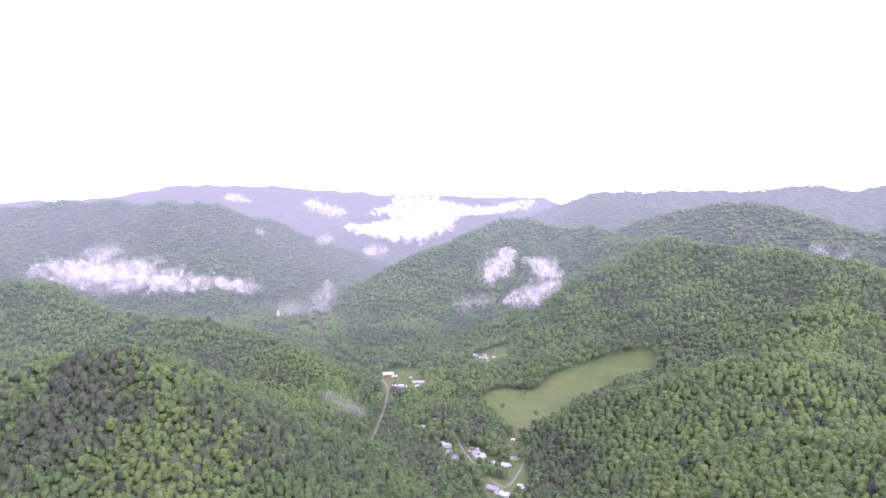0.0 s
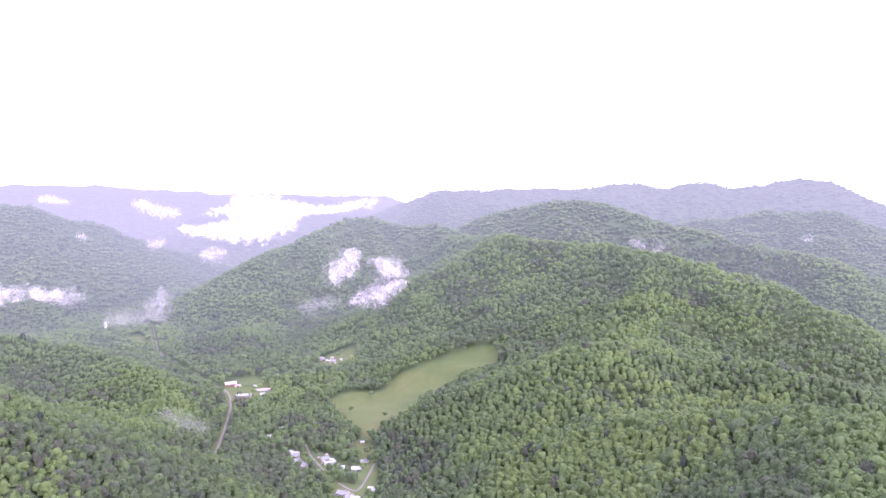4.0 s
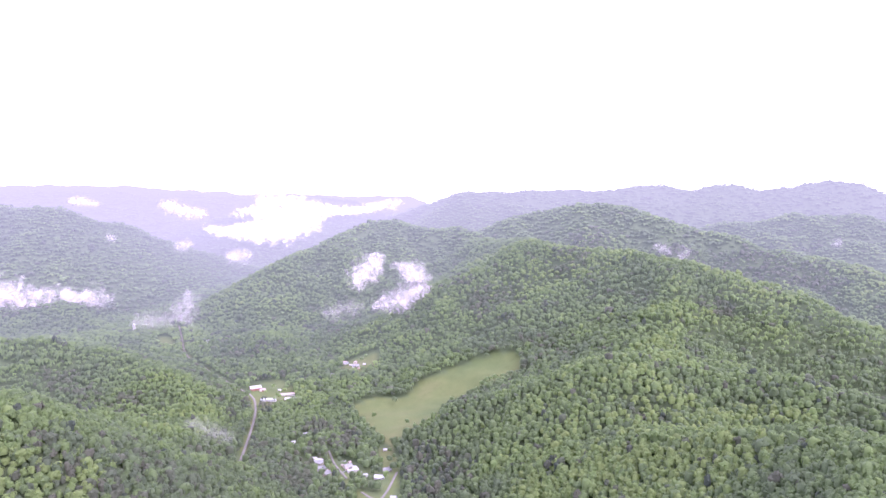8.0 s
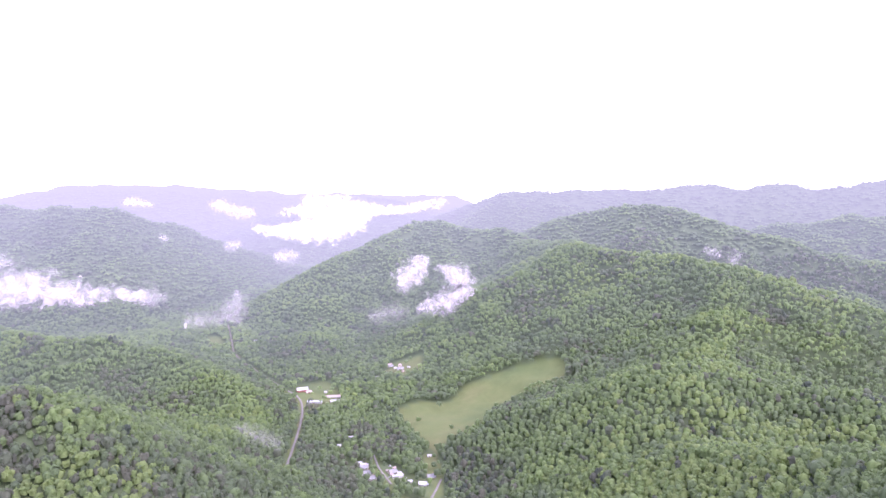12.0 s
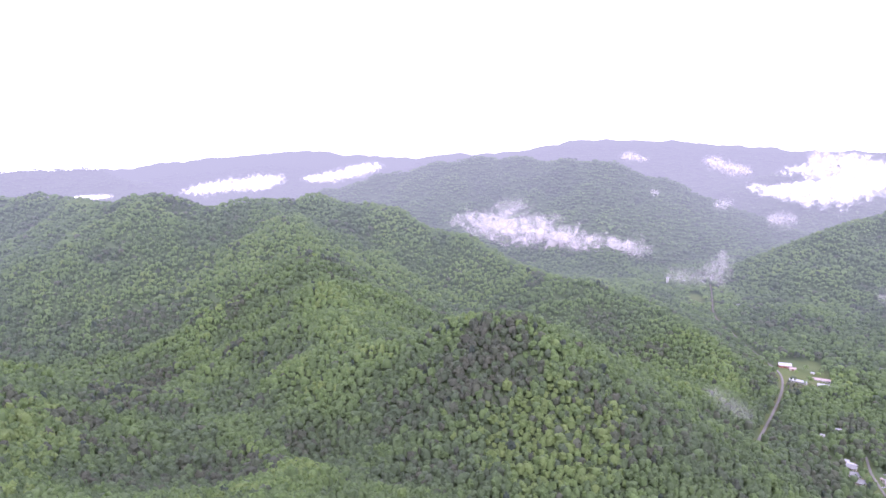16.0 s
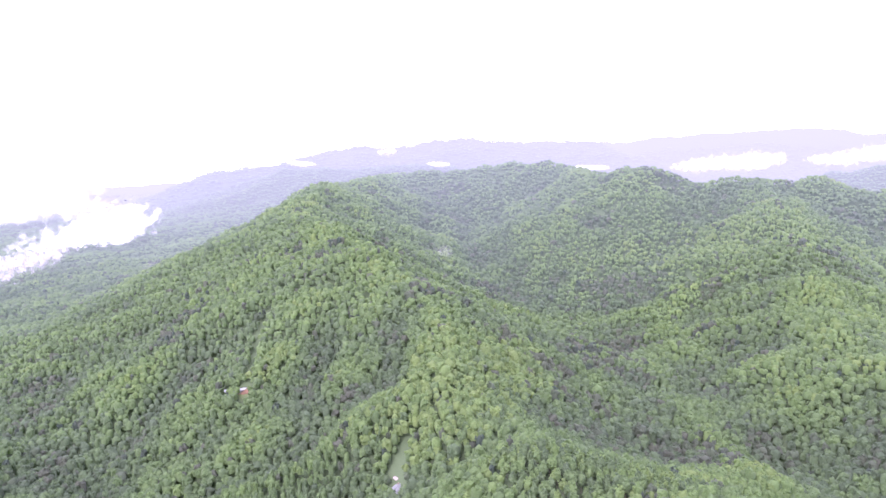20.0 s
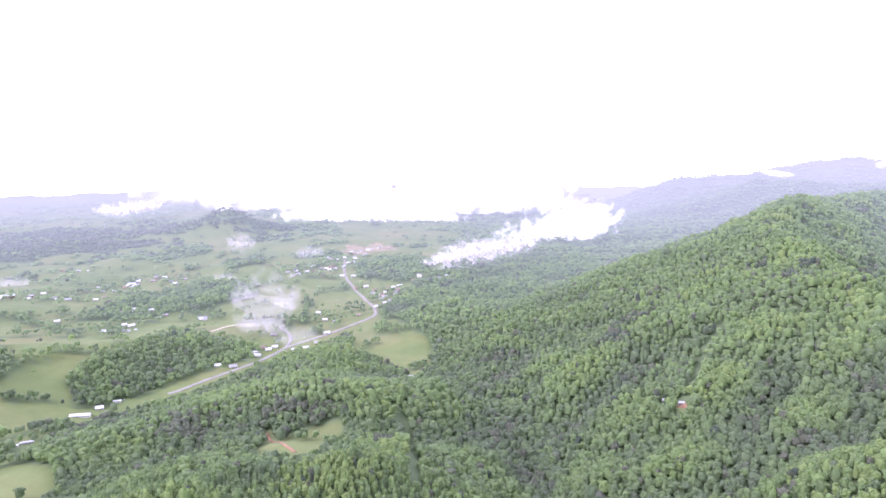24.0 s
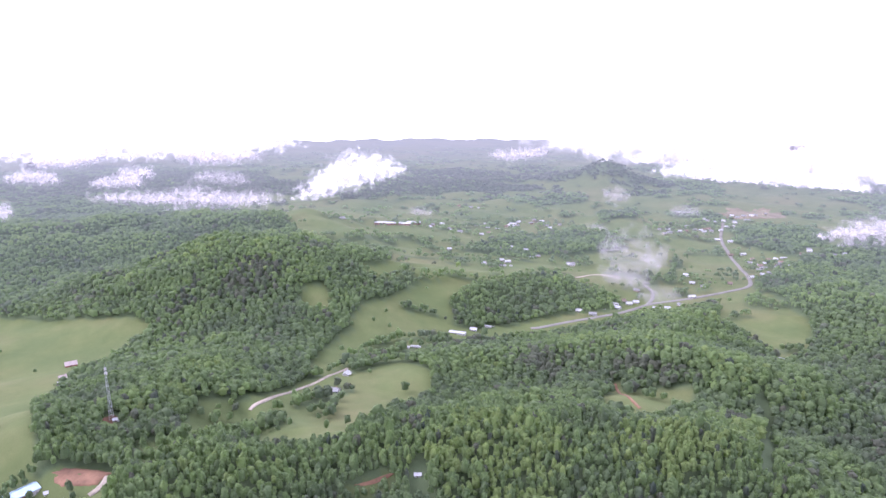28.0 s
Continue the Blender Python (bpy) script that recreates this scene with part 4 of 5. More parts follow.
def crowns(name, places, sprigs, size, label, mat, shape=(BALL_V, BALL_F), lift=4.5, slim=(1.1, 1.6)):
    """Many joined crowns: an uneven dome each, with tufts of leaves standing out of it."""
    X, Y, H = places
    sv, sf = shape
    n, nv = len(X), len(sv)
    s = size * rng.lognormal(0, 0.2, n)
    tall = rng.uniform(*slim, n)
    kind = species(X, Y)
    # evergreens grow narrow and tall
    ever = kind < 0.12
    s = np.where(ever, s * 0.75, s)
    tall = np.where(ever, tall * 1.45, tall)
    turn = rng.uniform(0, 2 * math.pi, n)
    c, t = np.cos(turn)[:, None], np.sin(turn)[:, None]
    dome = np.stack([sv[:, 0] * c - sv[:, 1] * t, sv[:, 0] * t + sv[:, 1] * c, np.broadcast_to(sv[:, 2], (n, nv))], 2)
    dome *= rng.uniform(0.72, 1.16, (n, nv, 1)) * (0.9 if sprigs else 1.0)
    parts, faces = [dome], [(sf[None] + (np.arange(n) * nv)[:, None, None]).reshape(-1, 3)]
    if sprigs:
        a = rng.uniform(0, 2 * math.pi, (n, sprigs))
        up = rng.uniform(-0.1, 1, (n, sprigs))
        side = np.sqrt(1 - up * up)
        out = np.stack([side * np.cos(a), side * np.sin(a), up], 2)
        flat = np.stack([-np.sin(a), np.cos(a), 0 * a], 2)
        rise = np.cross(out, flat)
        r = rng.uniform(0.24, 0.46, (n, sprigs, 1, 1))
        k = SPRIG_V[None, None] * rng.uniform(0.7, 1.3, (n, sprigs, 5, 1)) * r
        tuft = flat[:, :, None] * k[..., :1] + rise[:, :, None] * k[..., 1:2] + out[:, :, None] * k[..., 2:] + (out * rng.uniform(0.8, 1.0, (n, sprigs, 1)))[:, :, None]
        parts.append(tuft.reshape(n, -1, 3))
        faces.append(n * nv + (SPRIG_F[None] + (np.arange(n * sprigs) * 5)[:, None, None]).reshape(-1, 3))
    V = []
    for p in parts:
        q = p * s[:, None, None]
        q[..., 2] *= tall[:, None]
        V.append((q + np.stack([X, Y, H + lift + s * tall], 1)[:, None]).reshape(-1, 3))
    rounded = np.arange(sum(map(len, faces))) < len(faces[0])
    ob = mesh_object(name, np.concatenate(V), np.concatenate(faces), mat, smooth=rounded)
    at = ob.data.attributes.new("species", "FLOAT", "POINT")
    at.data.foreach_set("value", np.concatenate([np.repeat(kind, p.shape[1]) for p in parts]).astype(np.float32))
    return tagged(ob, label, "woods", kind="stuff")


DOME = (BALL_V, BALL_F[:10])
TENT = (TENT_V, TENT_F)
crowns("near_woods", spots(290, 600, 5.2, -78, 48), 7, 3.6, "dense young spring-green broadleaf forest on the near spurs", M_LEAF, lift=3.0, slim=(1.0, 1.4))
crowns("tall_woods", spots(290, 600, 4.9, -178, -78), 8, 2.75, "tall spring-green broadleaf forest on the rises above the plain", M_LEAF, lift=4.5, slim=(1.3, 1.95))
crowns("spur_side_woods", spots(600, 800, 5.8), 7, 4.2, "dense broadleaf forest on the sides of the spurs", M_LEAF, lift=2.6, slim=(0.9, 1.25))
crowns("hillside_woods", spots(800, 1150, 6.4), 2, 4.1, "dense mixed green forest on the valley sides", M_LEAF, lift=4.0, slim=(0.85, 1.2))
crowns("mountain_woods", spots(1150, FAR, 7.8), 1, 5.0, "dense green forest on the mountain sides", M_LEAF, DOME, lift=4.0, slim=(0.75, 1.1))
# from here outwards the leaves carry painted haze as emission
crowns("far_mountain_woods", spots(FAR, 1700, 8.4), 1, 5.5, "dense green forest on the faces of the mountains", M_HAZED_LEAF, DOME, 3.5, (0.7, 1.05))
crowns("distant_woods", spots(1700, 2150, 9.4), 0, 6.2, "slightly hazy green forest on distant slopes", M_HAZED_LEAF, TENT, 3.0, (0.55, 0.85))
crowns("far_woods", spots(2150, 3300, 14.5), 0, 8.8, "hazy forest on far mountain slopes", M_HAZED_LEAF, TENT, 0.0, (0.35, 0.55))
crowns("farthest_woods", spots(3300, 4400, 24.0), 0, 13.5, "pale hazy forest on the farthest ridges", M_HAZED_LEAF, TENT, -2.0, (0.22, 0.36))

# undergrowth covers the ground under the trees; in the cuts its dark colour paints shade
for land in (ground, backdrop):
    co = np.empty(len(land.data.vertices) * 3, np.float32)
    land.data.vertices.foreach_get("co", co)
    co = co.reshape(-1, 3).astype(float)
    at = land.data.attributes.new("wood", "FLOAT", "POINT")
    at.data.foreach_set("value", np.clip(wooded(co[:, 0], co[:, 1], yards=False) * 1.1, 0, 1).astype(np.float32))

# ---- single trees on the near spur ----


def part(name, bm, mat, parent, label=""):
    me = bpy.data.meshes.new(name)
    bm.to_mesh(me)
    bm.free()
    me.materials.append(mat)
    ob = new(name, me)
    ob.parent = parent
    return tagged(ob, label)


def cone(bm, a, b, r0, r1, sides=6):
    a, b = Vector(a), Vector(b)
    m = Matrix.Translation((a + b) / 2) @ (b - a).to_track_quat("Z", "Y").to_matrix().to_4x4()
    bmesh.ops.create_cone(bm, cap_ends=True, segments=sides, radius1=r0, radius2=r1, depth=(b - a).length, matrix=m)


def box(bm, x0, x1, y0, y1, z0, z1, bevel=0.0):
    g = bmesh.ops.create_cube(bm, size=1.0, matrix=Matrix.Translation(((x0 + x1) / 2, (y0 + y1) / 2, (z0 + z1) / 2)) @ Matrix.Diagonal((x1 - x0, y1 - y0, z1 - z0, 1)))
    if bevel:
        es = {e for v in g["verts"] for e in v.link_edges}
        bmesh.ops.bevel(bm, geom=list(es), offset=bevel, segments=1, affect="EDGES")


def tree(kind):
    r = random.Random(kind)
    top = new("tree")
    hgt = r.uniform(13, 18)
    bm = bmesh.new()
    cone(bm, (0, 0, -0.6), (r.uniform(-0.3, 0.3), r.uniform(-0.3, 0.3), hgt * 0.62), 0.32, 0.12, 7)
    part("trunk", bm, M_BARK, top, "grey-brown tapered trunk")
    tips = []
    for k in range(5):
        a = k * 1.26 + r.uniform(-0.4, 0.4)
        z = hgt * r.uniform(0.3, 0.5)
        tip = (math.cos(a) * r.uniform(1.6, 3.0), math.sin(a) * r.uniform(1.6, 3.0), z + r.uniform(1.5, 3.5))
        tips.append(tip)
        bm = bmesh.new()
        cone(bm, (0, 0, z), tip, 0.12, 0.04, 5)
        part("limb", bm, M_BARK, top)
    bm = bmesh.new()
    bmesh.ops.create_icosphere(bm, subdivisions=2, radius=1.0, matrix=Matrix.Translation((0, 0, hgt * 0.66)) @ Matrix.Diagonal((2.9, 2.9, hgt * 0.27, 1)))
    for v in bm.verts:
        v.co.x *= r.uniform(0.82, 1.15)
        v.co.y *= r.uniform(0.82, 1.15)
        v.co.z += r.uniform(-0.5, 0.5)
    for k in range(30):
        if k < 5:
            c = Vector(tips[k])
        else:
            a, u = r.uniform(0, 6.28), r.uniform(0, 1) ** 0.6
            zz = r.uniform(0, 1)
            rr = 3.6 * u * math.sin(math.pi * (0.18 + 0.75 * zz)) ** 0.7
            c = Vector((math.cos(a) * rr, math.sin(a) * rr, hgt * (0.38 + 0.6 * zz)))
        m = Matrix.Translation(c) @ Euler((r.uniform(0, 3), r.uniform(0, 3), r.uniform(0, 3))).to_matrix().to_4x4() @ Matrix.Diagonal((*(r.uniform(0.7, 1.35) for _ in range(3)), 1))
        g = bmesh.ops.create_icosphere(bm, subdivisions=1, radius=1.0, matrix=m)
        for v in g["verts"]:
            v.co = c + (v.co - c) * r.uniform(0.65, 1.3)
    part("crown", bm, M_CROWN, top)
    return tagged(top, "tall broadleaf forest tree in fresh spring leaf", "tree", "trees on the near spur")


def stand():
    X, Y, H = spots(280, 700, 5.2, keep_stand=True)
    order = np.argsort(np.hypot(X, Y))[:300]
    kinds = [tree(k) for k in range(7)]
    for n, i in enumerate(order):
        k = kinds[n % 7]
        s = rng.uniform(0.68, 0.92)
        m = pose(X[i], Y[i], H[i], 0, 0, rng.uniform(0, 360))
        if n < 7:
            k.matrix_world = m
            k.scale = (s, s, s)
        else:
            c = copy_thing(k, m)
            c.scale = (s, s, s)
    rest = np.argsort(np.hypot(X, Y))[300:]
    crowns("spur_woods", (X[rest], Y[rest], H[rest]), 7, 3.6, "dense broadleaf forest behind the near trees", M_LEAF, lift=3.0, slim=(1.0, 1.4))


stand()

# ---- buildings ----


def gable(bm, l, w, h, rise):
    v = [bm.verts.new(c) for c in ((-l, -w, -0.6), (l, -w, -0.6), (l, w, -0.6), (-l, w, -0.6), (-l, -w, h), (l, -w, h), (l, w, h), (-l, w, h), (-l, 0, h + rise), (l, 0, h + rise))]
    for f in ((3, 2, 1, 0), (0, 1, 5, 4), (2, 3, 7, 6), (1, 2, 6, 9, 5), (3, 0, 4, 8, 7), (4, 5, 9, 8), (6, 7, 8, 9)):
        bm.faces.new([v[i] for i in f])


def roof_slab(bm, l, w, h, rise, side, over=0.5, thick=0.18):
    k = rise / w
    pts = [(0, h + rise + 0.05), (side * (w + over), h - k * over + 0.05)]
    v = []
    for x in (-l - over, l + over):
        for y, z in pts:
            v += [bm.verts.new((x, y, z)), bm.verts.new((x, y, z + thick))]
    for f in ((0, 2, 6, 4), (1, 5, 7, 3), (0, 4, 5, 1), (2, 3, 7, 6), (0, 1, 3, 2), (4, 6, 7, 5)):
        bm.faces.new([v[i] for i in f])
    bmesh.ops.recalc_face_normals(bm, faces=bm.faces)


def building(name, length, width, h, rise, wall_mat, roof_mat, label, category, windows=3, chimney=False, porch=False, big_door=False):
    """A gabled building: walls, two roof slopes, ridge cap, door, windows with frames, and what else it has."""
    top = new(name)
    l, w = length / 2, width / 2
    bm = bmesh.new()
    gable(bm, l, w, h, rise)
    wall = part("wall", bm, wall_mat, top)
    for s in (-1, 1):
        bm = bmesh.new()
        roof_slab(bm, l, w, h, rise, s)
        part("roof_slope", bm, roof_mat, top)
    bm = bmesh.new()
    box(bm, -l - 0.5, l + 0.5, -0.2, 0.2, h + rise + 0.16, h + rise + 0.32)
    part("ridge_cap", bm, roof_mat, top)
    for s in (-1, 1):
        bm = bmesh.new()
        dw, dh = (1.7, min(h - 0.3, 3.2)) if big_door else (0.5, 2.05)
        dx = 0.0 if big_door else l * 0.15 * s
        box(bm, dx - dw, dx + dw, s * w - 0.06, s * w + 0.06, 0.0, dh)
        part("door", bm, M_DOOR, wall)
        for k in range(windows):
            x = -l + (k + 0.5) * length / windows
            if abs(x - dx) < dw + 0.8:
                continue
            bm = bmesh.new()
            box(bm, x - 0.65, x + 0.65, s * w - 0.05, s * w + 0.05, 0.9, 2.1)
            part("window", bm, M_WHITE, wall)
            bm = bmesh.new()
            box(bm, x - 0.52, x + 0.52, s * w - 0.08, s * w + 0.08, 1.02, 1.98)
            part("pane", bm, M_DARK, wall)
    if chimney:
        bm = bmesh.new()
        box(bm, l * 0.4, l * 0.4 + 0.8, w * 0.2, w * 0.2 + 0.8, h + rise * 0.4, h + rise + 1.0, 0.03)
        part("chimney", bm, M_BRICK, top)
    if porch:
        bm = bmesh.new()
        box(bm, -l * 0.5, l * 0.5, -w - 2.2, -w - 0.01, h - 0.35, h - 0.2)
        part("porch_roof", bm, roof_mat, top)
        for x in (-l * 0.48, 0, l * 0.48):
            bm = bmesh.new()
            cone(bm, (x, -w - 2.0, -0.6), (x, -w - 2.0, h - 0.36), 0.09, 0.09)
            part("porch_post", bm, M_WHITE, top)
    return tagged(top, label, category, "buildings of the valley")


def car():
    top = new("parked_car")
    bm = bmesh.new()
    box(bm, -2.2, 2.2, -0.85, 0.85, 0.35, 0.95, 0.15)
    part("body", bm, M_CAR, top)
    bm = bmesh.new()
    g = bmesh.ops.create_cube(bm, size=1.0, matrix=Matrix.Translation((-0.2, 0, 1.22)) @ Matrix.Diagonal((2.6, 1.5, 0.56, 1)))
    for v in g["verts"]:
        if v.co.z > 1.2:
            v.co.x = -0.2 + (v.co.x + 0.2) * 0.68
            v.co.y *= 0.85
    part("cabin", bm, M_DARK, top)
    for x in (-1.35, 1.35):
        for y in (-0.8, 0.8):
            bm = bmesh.new()
            cone(bm, (x, y - 0.1, 0.32), (x, y + 0.1, 0.32), 0.32, 0.32, 12)
            part("wheel", bm, M_TYRE, top)
    return tagged(top, "pale parked car beside the houses", "car", "cars by the houses")


MAKE = {
    "hay_barn": lambda: building("barn", 20, 13, 4.5, 3.2, M_RED, M_ROOF_WHITE, "big red barn with a pale metal roof in a clearing", "barn", 2, big_door=True),
    "red_barn": lambda: building("barn", 14, 10, 4.2, 3.4, M_RED, M_ROOF_PINK, "red board barn with a faded pinkish roof beside a pasture", "barn", 2, big_door=True),
    "farm_shed": lambda: building("farm_shed", 10, 7, 3.2, 1.8, M_CREAM, M_ROOF_PINK, "weathered farm shed with a faded red roof", "shed", 0, big_door=True),
    "long_house": lambda: building("long_building", 26, 9, 3.0, 1.7, M_WHITE, M_ROOF_WHITE, "long low white building with a pale metal roof", "building", 7),
    "pink_long_house": lambda: building("long_building", 26, 9, 3.0, 1.7, M_WHITE, M_ROOF_PINK, "long low building with a faded pinkish red roof", "building", 7),
    "long_hall": lambda: building("hall", 38, 16, 5.0, 2.0, M_BRICK, M_ROOF_WHITE, "long brick hall with a pale flat-pitched roof on the plain", "hall", 9),
    "blue_hall": lambda: building("hall", 24, 12, 4.5, 2.2, M_WHITE, M_ROOF_BLUE, "white metal hall with a pale blue roof beside red earth", "hall", 4, big_door=True),
    "cottage": lambda: building("house", 10.5, 7.5, 2.9, 2.4, M_CREAM, M_ROOF_GREY, "small house with weathered walls and a grey shingle roof", "house", 4, True, True),
    "white_cottage": lambda: building("house", 10.5, 7, 2.9, 2.2, M_WHITE, M_ROOF_WHITE, "small white house with a pale metal roof", "house", 4, True, True),
    "bungalow": lambda: building("house", 13, 8.5, 3.0, 2.0, M_WHITE, M_ROOF_GREY, "white bungalow with a grey shingle roof and a porch", "house", 5, True, True),
    "white_bungalow": lambda: building("house", 12.5, 8.5, 3.0, 2.0, M_WHITE, M_ROOF_WHITE, "white bungalow with a bright metal roof", "house", 5, False, True),
    "brown_cottage": lambda: building("house", 10, 7.2, 2.8, 2.3, M_CREAM, M_ROOF_BROWN, "small house with weathered walls and a brown shingle roof", "house", 4, True, True),
    "brick_house": lambda: building("house", 11.5, 7.5, 2.9, 2.2, M_BRICK, M_ROOF_GREY, "low brick house with a grey shingle roof", "house", 4, True, False),
    "trailer": lambda: building("mobile_home", 14, 4.4, 2.9, 0.7, M_WHITE, M_ROOF_WHITE, "long white mobile home with a low metal roof", "mobile home", 6),
    "long_trailer": lambda: building("mobile_home", 22, 5, 2.9, 0.8, M_CREAM, M_ROOF_WHITE, "long pale mobile home on a bare patch among the trees", "mobile home", 7),
    "shed": lambda: building("shed", 5.2, 4, 2.4, 1.1, M_WHITE, M_ROOF_WHITE, "small white outbuilding with a pale roof", "shed", 0),
    "small_shed": lambda: building("shed", 4.2, 3, 2.1, 0.8, M_CREAM, M_ROOF_PINK, "small cluttered shed with a faded pinkish roof", "shed", 0),
    "parked_car": car,
}
made = {}


def put_buildings():
    for kind, x, y, turn in TO_SETTLE:
        z = float(height(np.array([x, x + 4, x - 4, x, x]), np.array([y, y, y, y + 4, y - 4])).min()) if kind != "parked_car" else float(height(np.array([x]), np.array([y]))[0])
        m = pose(x, y, z + 0.02, 0, 0, turn)
        if kind in made:
            copy_thing(made[kind], m)
        else:
            made[kind] = MAKE[kind]()
            made[kind].matrix_world = m


put_buildings()


def mast(x, y, tall):
    """A three-legged lattice mast with aerials."""
    z = float(height(np.array([x]), np.array([y]))[0])
    top = new("lattice_mast")
    top.matrix_world = pose(x, y, z, 0, 0, 20)
    def leg(k, h):
        a = k * 2 * math.pi / 3
        r = 2.3 - 1.8 * h / tall
        return (r * math.cos(a), r * math.sin(a), h)
    for k in range(3):
        bm = bmesh.new()
        cone(bm, leg(k, -1), leg(k, tall), 0.15, 0.1)
        part("leg", bm, M_STEEL, top, "galvanised steel mast leg")
    levels = [tall * i / 11 for i in range(12)]
    for i, h in enumerate(levels):
        for k in range(3):
            bm = bmesh.new()
            cone(bm, leg(k, h), leg((k + 1) % 3, h), 0.06, 0.06, 4)
            part("strut", bm, M_STEEL, top)
            if i < 11:
                bm = bmesh.new()
                cone(bm, leg(k, h), leg((k + 1) % 3, levels[i + 1]), 0.055, 0.055, 4)
                part("brace", bm, M_STEEL, top)
    for k in range(3):
        for h in (tall - 1.5, tall - 5.5):
            c = Vector(leg(k, h)) * 1.0
            c.x *= 1.6
            c.y *= 1.6
            bm = bmesh.new()
            box(bm, c.x - 0.3, c.x + 0.3, c.y - 0.3, c.y + 0.3, h - 1.2, h + 1.2, 0.05)
            part("antenna_panel", bm, M_WHITE, top, "white antenna panel")
    bm = bmesh.new()
    cone(bm, (0, 0, tall), (0, 0, tall + 4), 0.1, 0.04)
    part("lightning_rod", bm, M_STEEL, top)
    tagged(top, "tall galvanised lattice radio mast on a red clay pad", "radio mast")


def silo(x, y):
    z = float(height(np.array([x]), np.array([y]))[0])
    top = new("silo")
    top.matrix_world = pose(x, y, z)
    bm = bmesh.new()
    cone(bm, (0, 0, -1), (0, 0, 22), 3.2, 3.2, 20)
    part("body", bm, M_WHITE, top)
    bm = bmesh.new()
    cone(bm, (0, 0, 22.01), (0, 0, 24.4), 3.35, 0.4, 20)
    part("cap", bm, M_ROOF_WHITE, top)
    for h in (5, 10, 15, 20):
        bm = bmesh.new()
        cone(bm, (0, 0, h), (0, 0, h + 0.25), 3.3, 3.3, 20)
        part("hoop", bm, M_STEEL, top)
    tagged(top, "tall white silo standing among the valley trees", "silo")


mast(-190, -604, 51)
silo(-440, 1838)
road(5, [(-10, 1285), (-10, 1245), (-10, 1210), (-5, 1170)], M_WATER, 'water', 'shallow creek glinting in the pale light', 0.1)


# ---- mist ----
MIST = {}


def veil(spine, part_name, parent, mat, shift, tilt, widen, seed):
    """One soft layer of mist along a spine of (x, y, z, radius): upright (tilt 0) or lying (tilt 90), wavy, thinning out to its edges."""
    p = np.array(spine, float)
    d = np.r_[0, np.cumsum(np.sqrt((np.diff(p[:, :3], axis=0) ** 2).sum(1)))]
    nu, nv = max(14, min(50, int(d[-1] / p[:, 3].mean() * 4))), 9
    u = np.linspace(0, d[-1], nu)
    q = np.stack([np.interp(u, d, p[:, k]) for k in range(4)], 1)
    ker = np.array([1, 2, 3, 2, 1]) / 9.0
    for _ in range(2):
        for k in range(4):
            q[:, k] = np.convolve(np.pad(q[:, k], 2, mode="edge"), ker, mode="valid")
    t = np.gradient(q[:, :3], axis=0)
    t /= np.maximum(np.linalg.norm(t, axis=1), 1e-6)[:, None]
    flat = np.stack([-t[:, 1], t[:, 0], 0 * u], 1)
    flat /= np.maximum(np.linalg.norm(flat, axis=1), 0.05)[:, None]
    upright = np.cross(flat, t)
    across = upright if tilt == 0 else flat
    other = flat if tilt == 0 else upright
    v = np.linspace(-1, 1, nv)
    r = q[:, 3] * widen
    wave = np.array([[noise.noise(Vector((a / (q[k, 3] * 1.4 + 5), b2 * 1.3, seed))) for b2 in v] for k, a in enumerate(u)])
    P = q[:, None, :3] + across[:, None] * (v[None, :, None] * r[:, None, None]) + other[:, None] * ((shift + 0.55 * wave) * q[:, 3:4])[..., None]
    end = np.clip(np.minimum(u, d[-1] - u) / (0.2 * d[-1]), 0, 1)
    edge = 1 - (1 - np.abs(v[None]) ** 1.6) * np.sqrt(end)[:, None]
    i, j = np.meshgrid(np.arange(nu - 1), np.arange(nv - 1), indexing="ij")
    F = np.stack([i * nv + j, i * nv + j + 1, (i + 1) * nv + j + 1, (i + 1) * nv + j], 2).reshape(-1, 4)
    ob = mesh_object(part_name, P.reshape(-1, 3), F, mat, parent, smooth=True)
    at = ob.data.attributes.new("edge", "FLOAT", "POINT")
    at.data.foreach_set("value", edge.ravel().astype(np.float32))
    return ob


def mist_body(name, density, spine, label, layers, glow=0.0, body=0.0):
    top = new(name)
    size = max(6, np.mean([s[3] for s in spine]))
    key = (round(density, 2), round(1.4 / size, 3), 1.35, glow, body)
    if key not in MIST:
        MIST[key] = mist("mist", *key)
    for k, (shift, tilt, widen) in enumerate(layers):
        veil(spine, "layer", top, MIST[key], shift, tilt, widen, k * 3.7 + (spine[0][0] % 53))
    return tagged(top, label, "mist")


def mist_cloud(density, *spine):
    mist_body("mist_cloud", density * 0.8, spine, "torn white morning mist cloud hanging over the trees",
              ((-0.5, 0, 1.5), (0.0, 0, 1.9), (0.5, 0, 1.45), (0.1, 90, 1.8)), 0.0, 0.26)


def mist_wisp(density, *spine):
    mist_body("mist_wisp", density * 0.5, spine, "thin see-through wisp of grey-white mist", ((-0.3, 0, 1.9), (0.4, 0, 1.7), (0.0, 90, 1.6)), 0.0, 0.3)


def fog_bank(density, *spine):
    mist_body("fog_bank", density, spine, "bright white fog bank lying in the distance",
              ((-0.5, 0, 1.4), (0.0, 0, 1.7), (0.5, 0, 1.4), (0.0, 90, 1.7)), 0.3, 0.26)


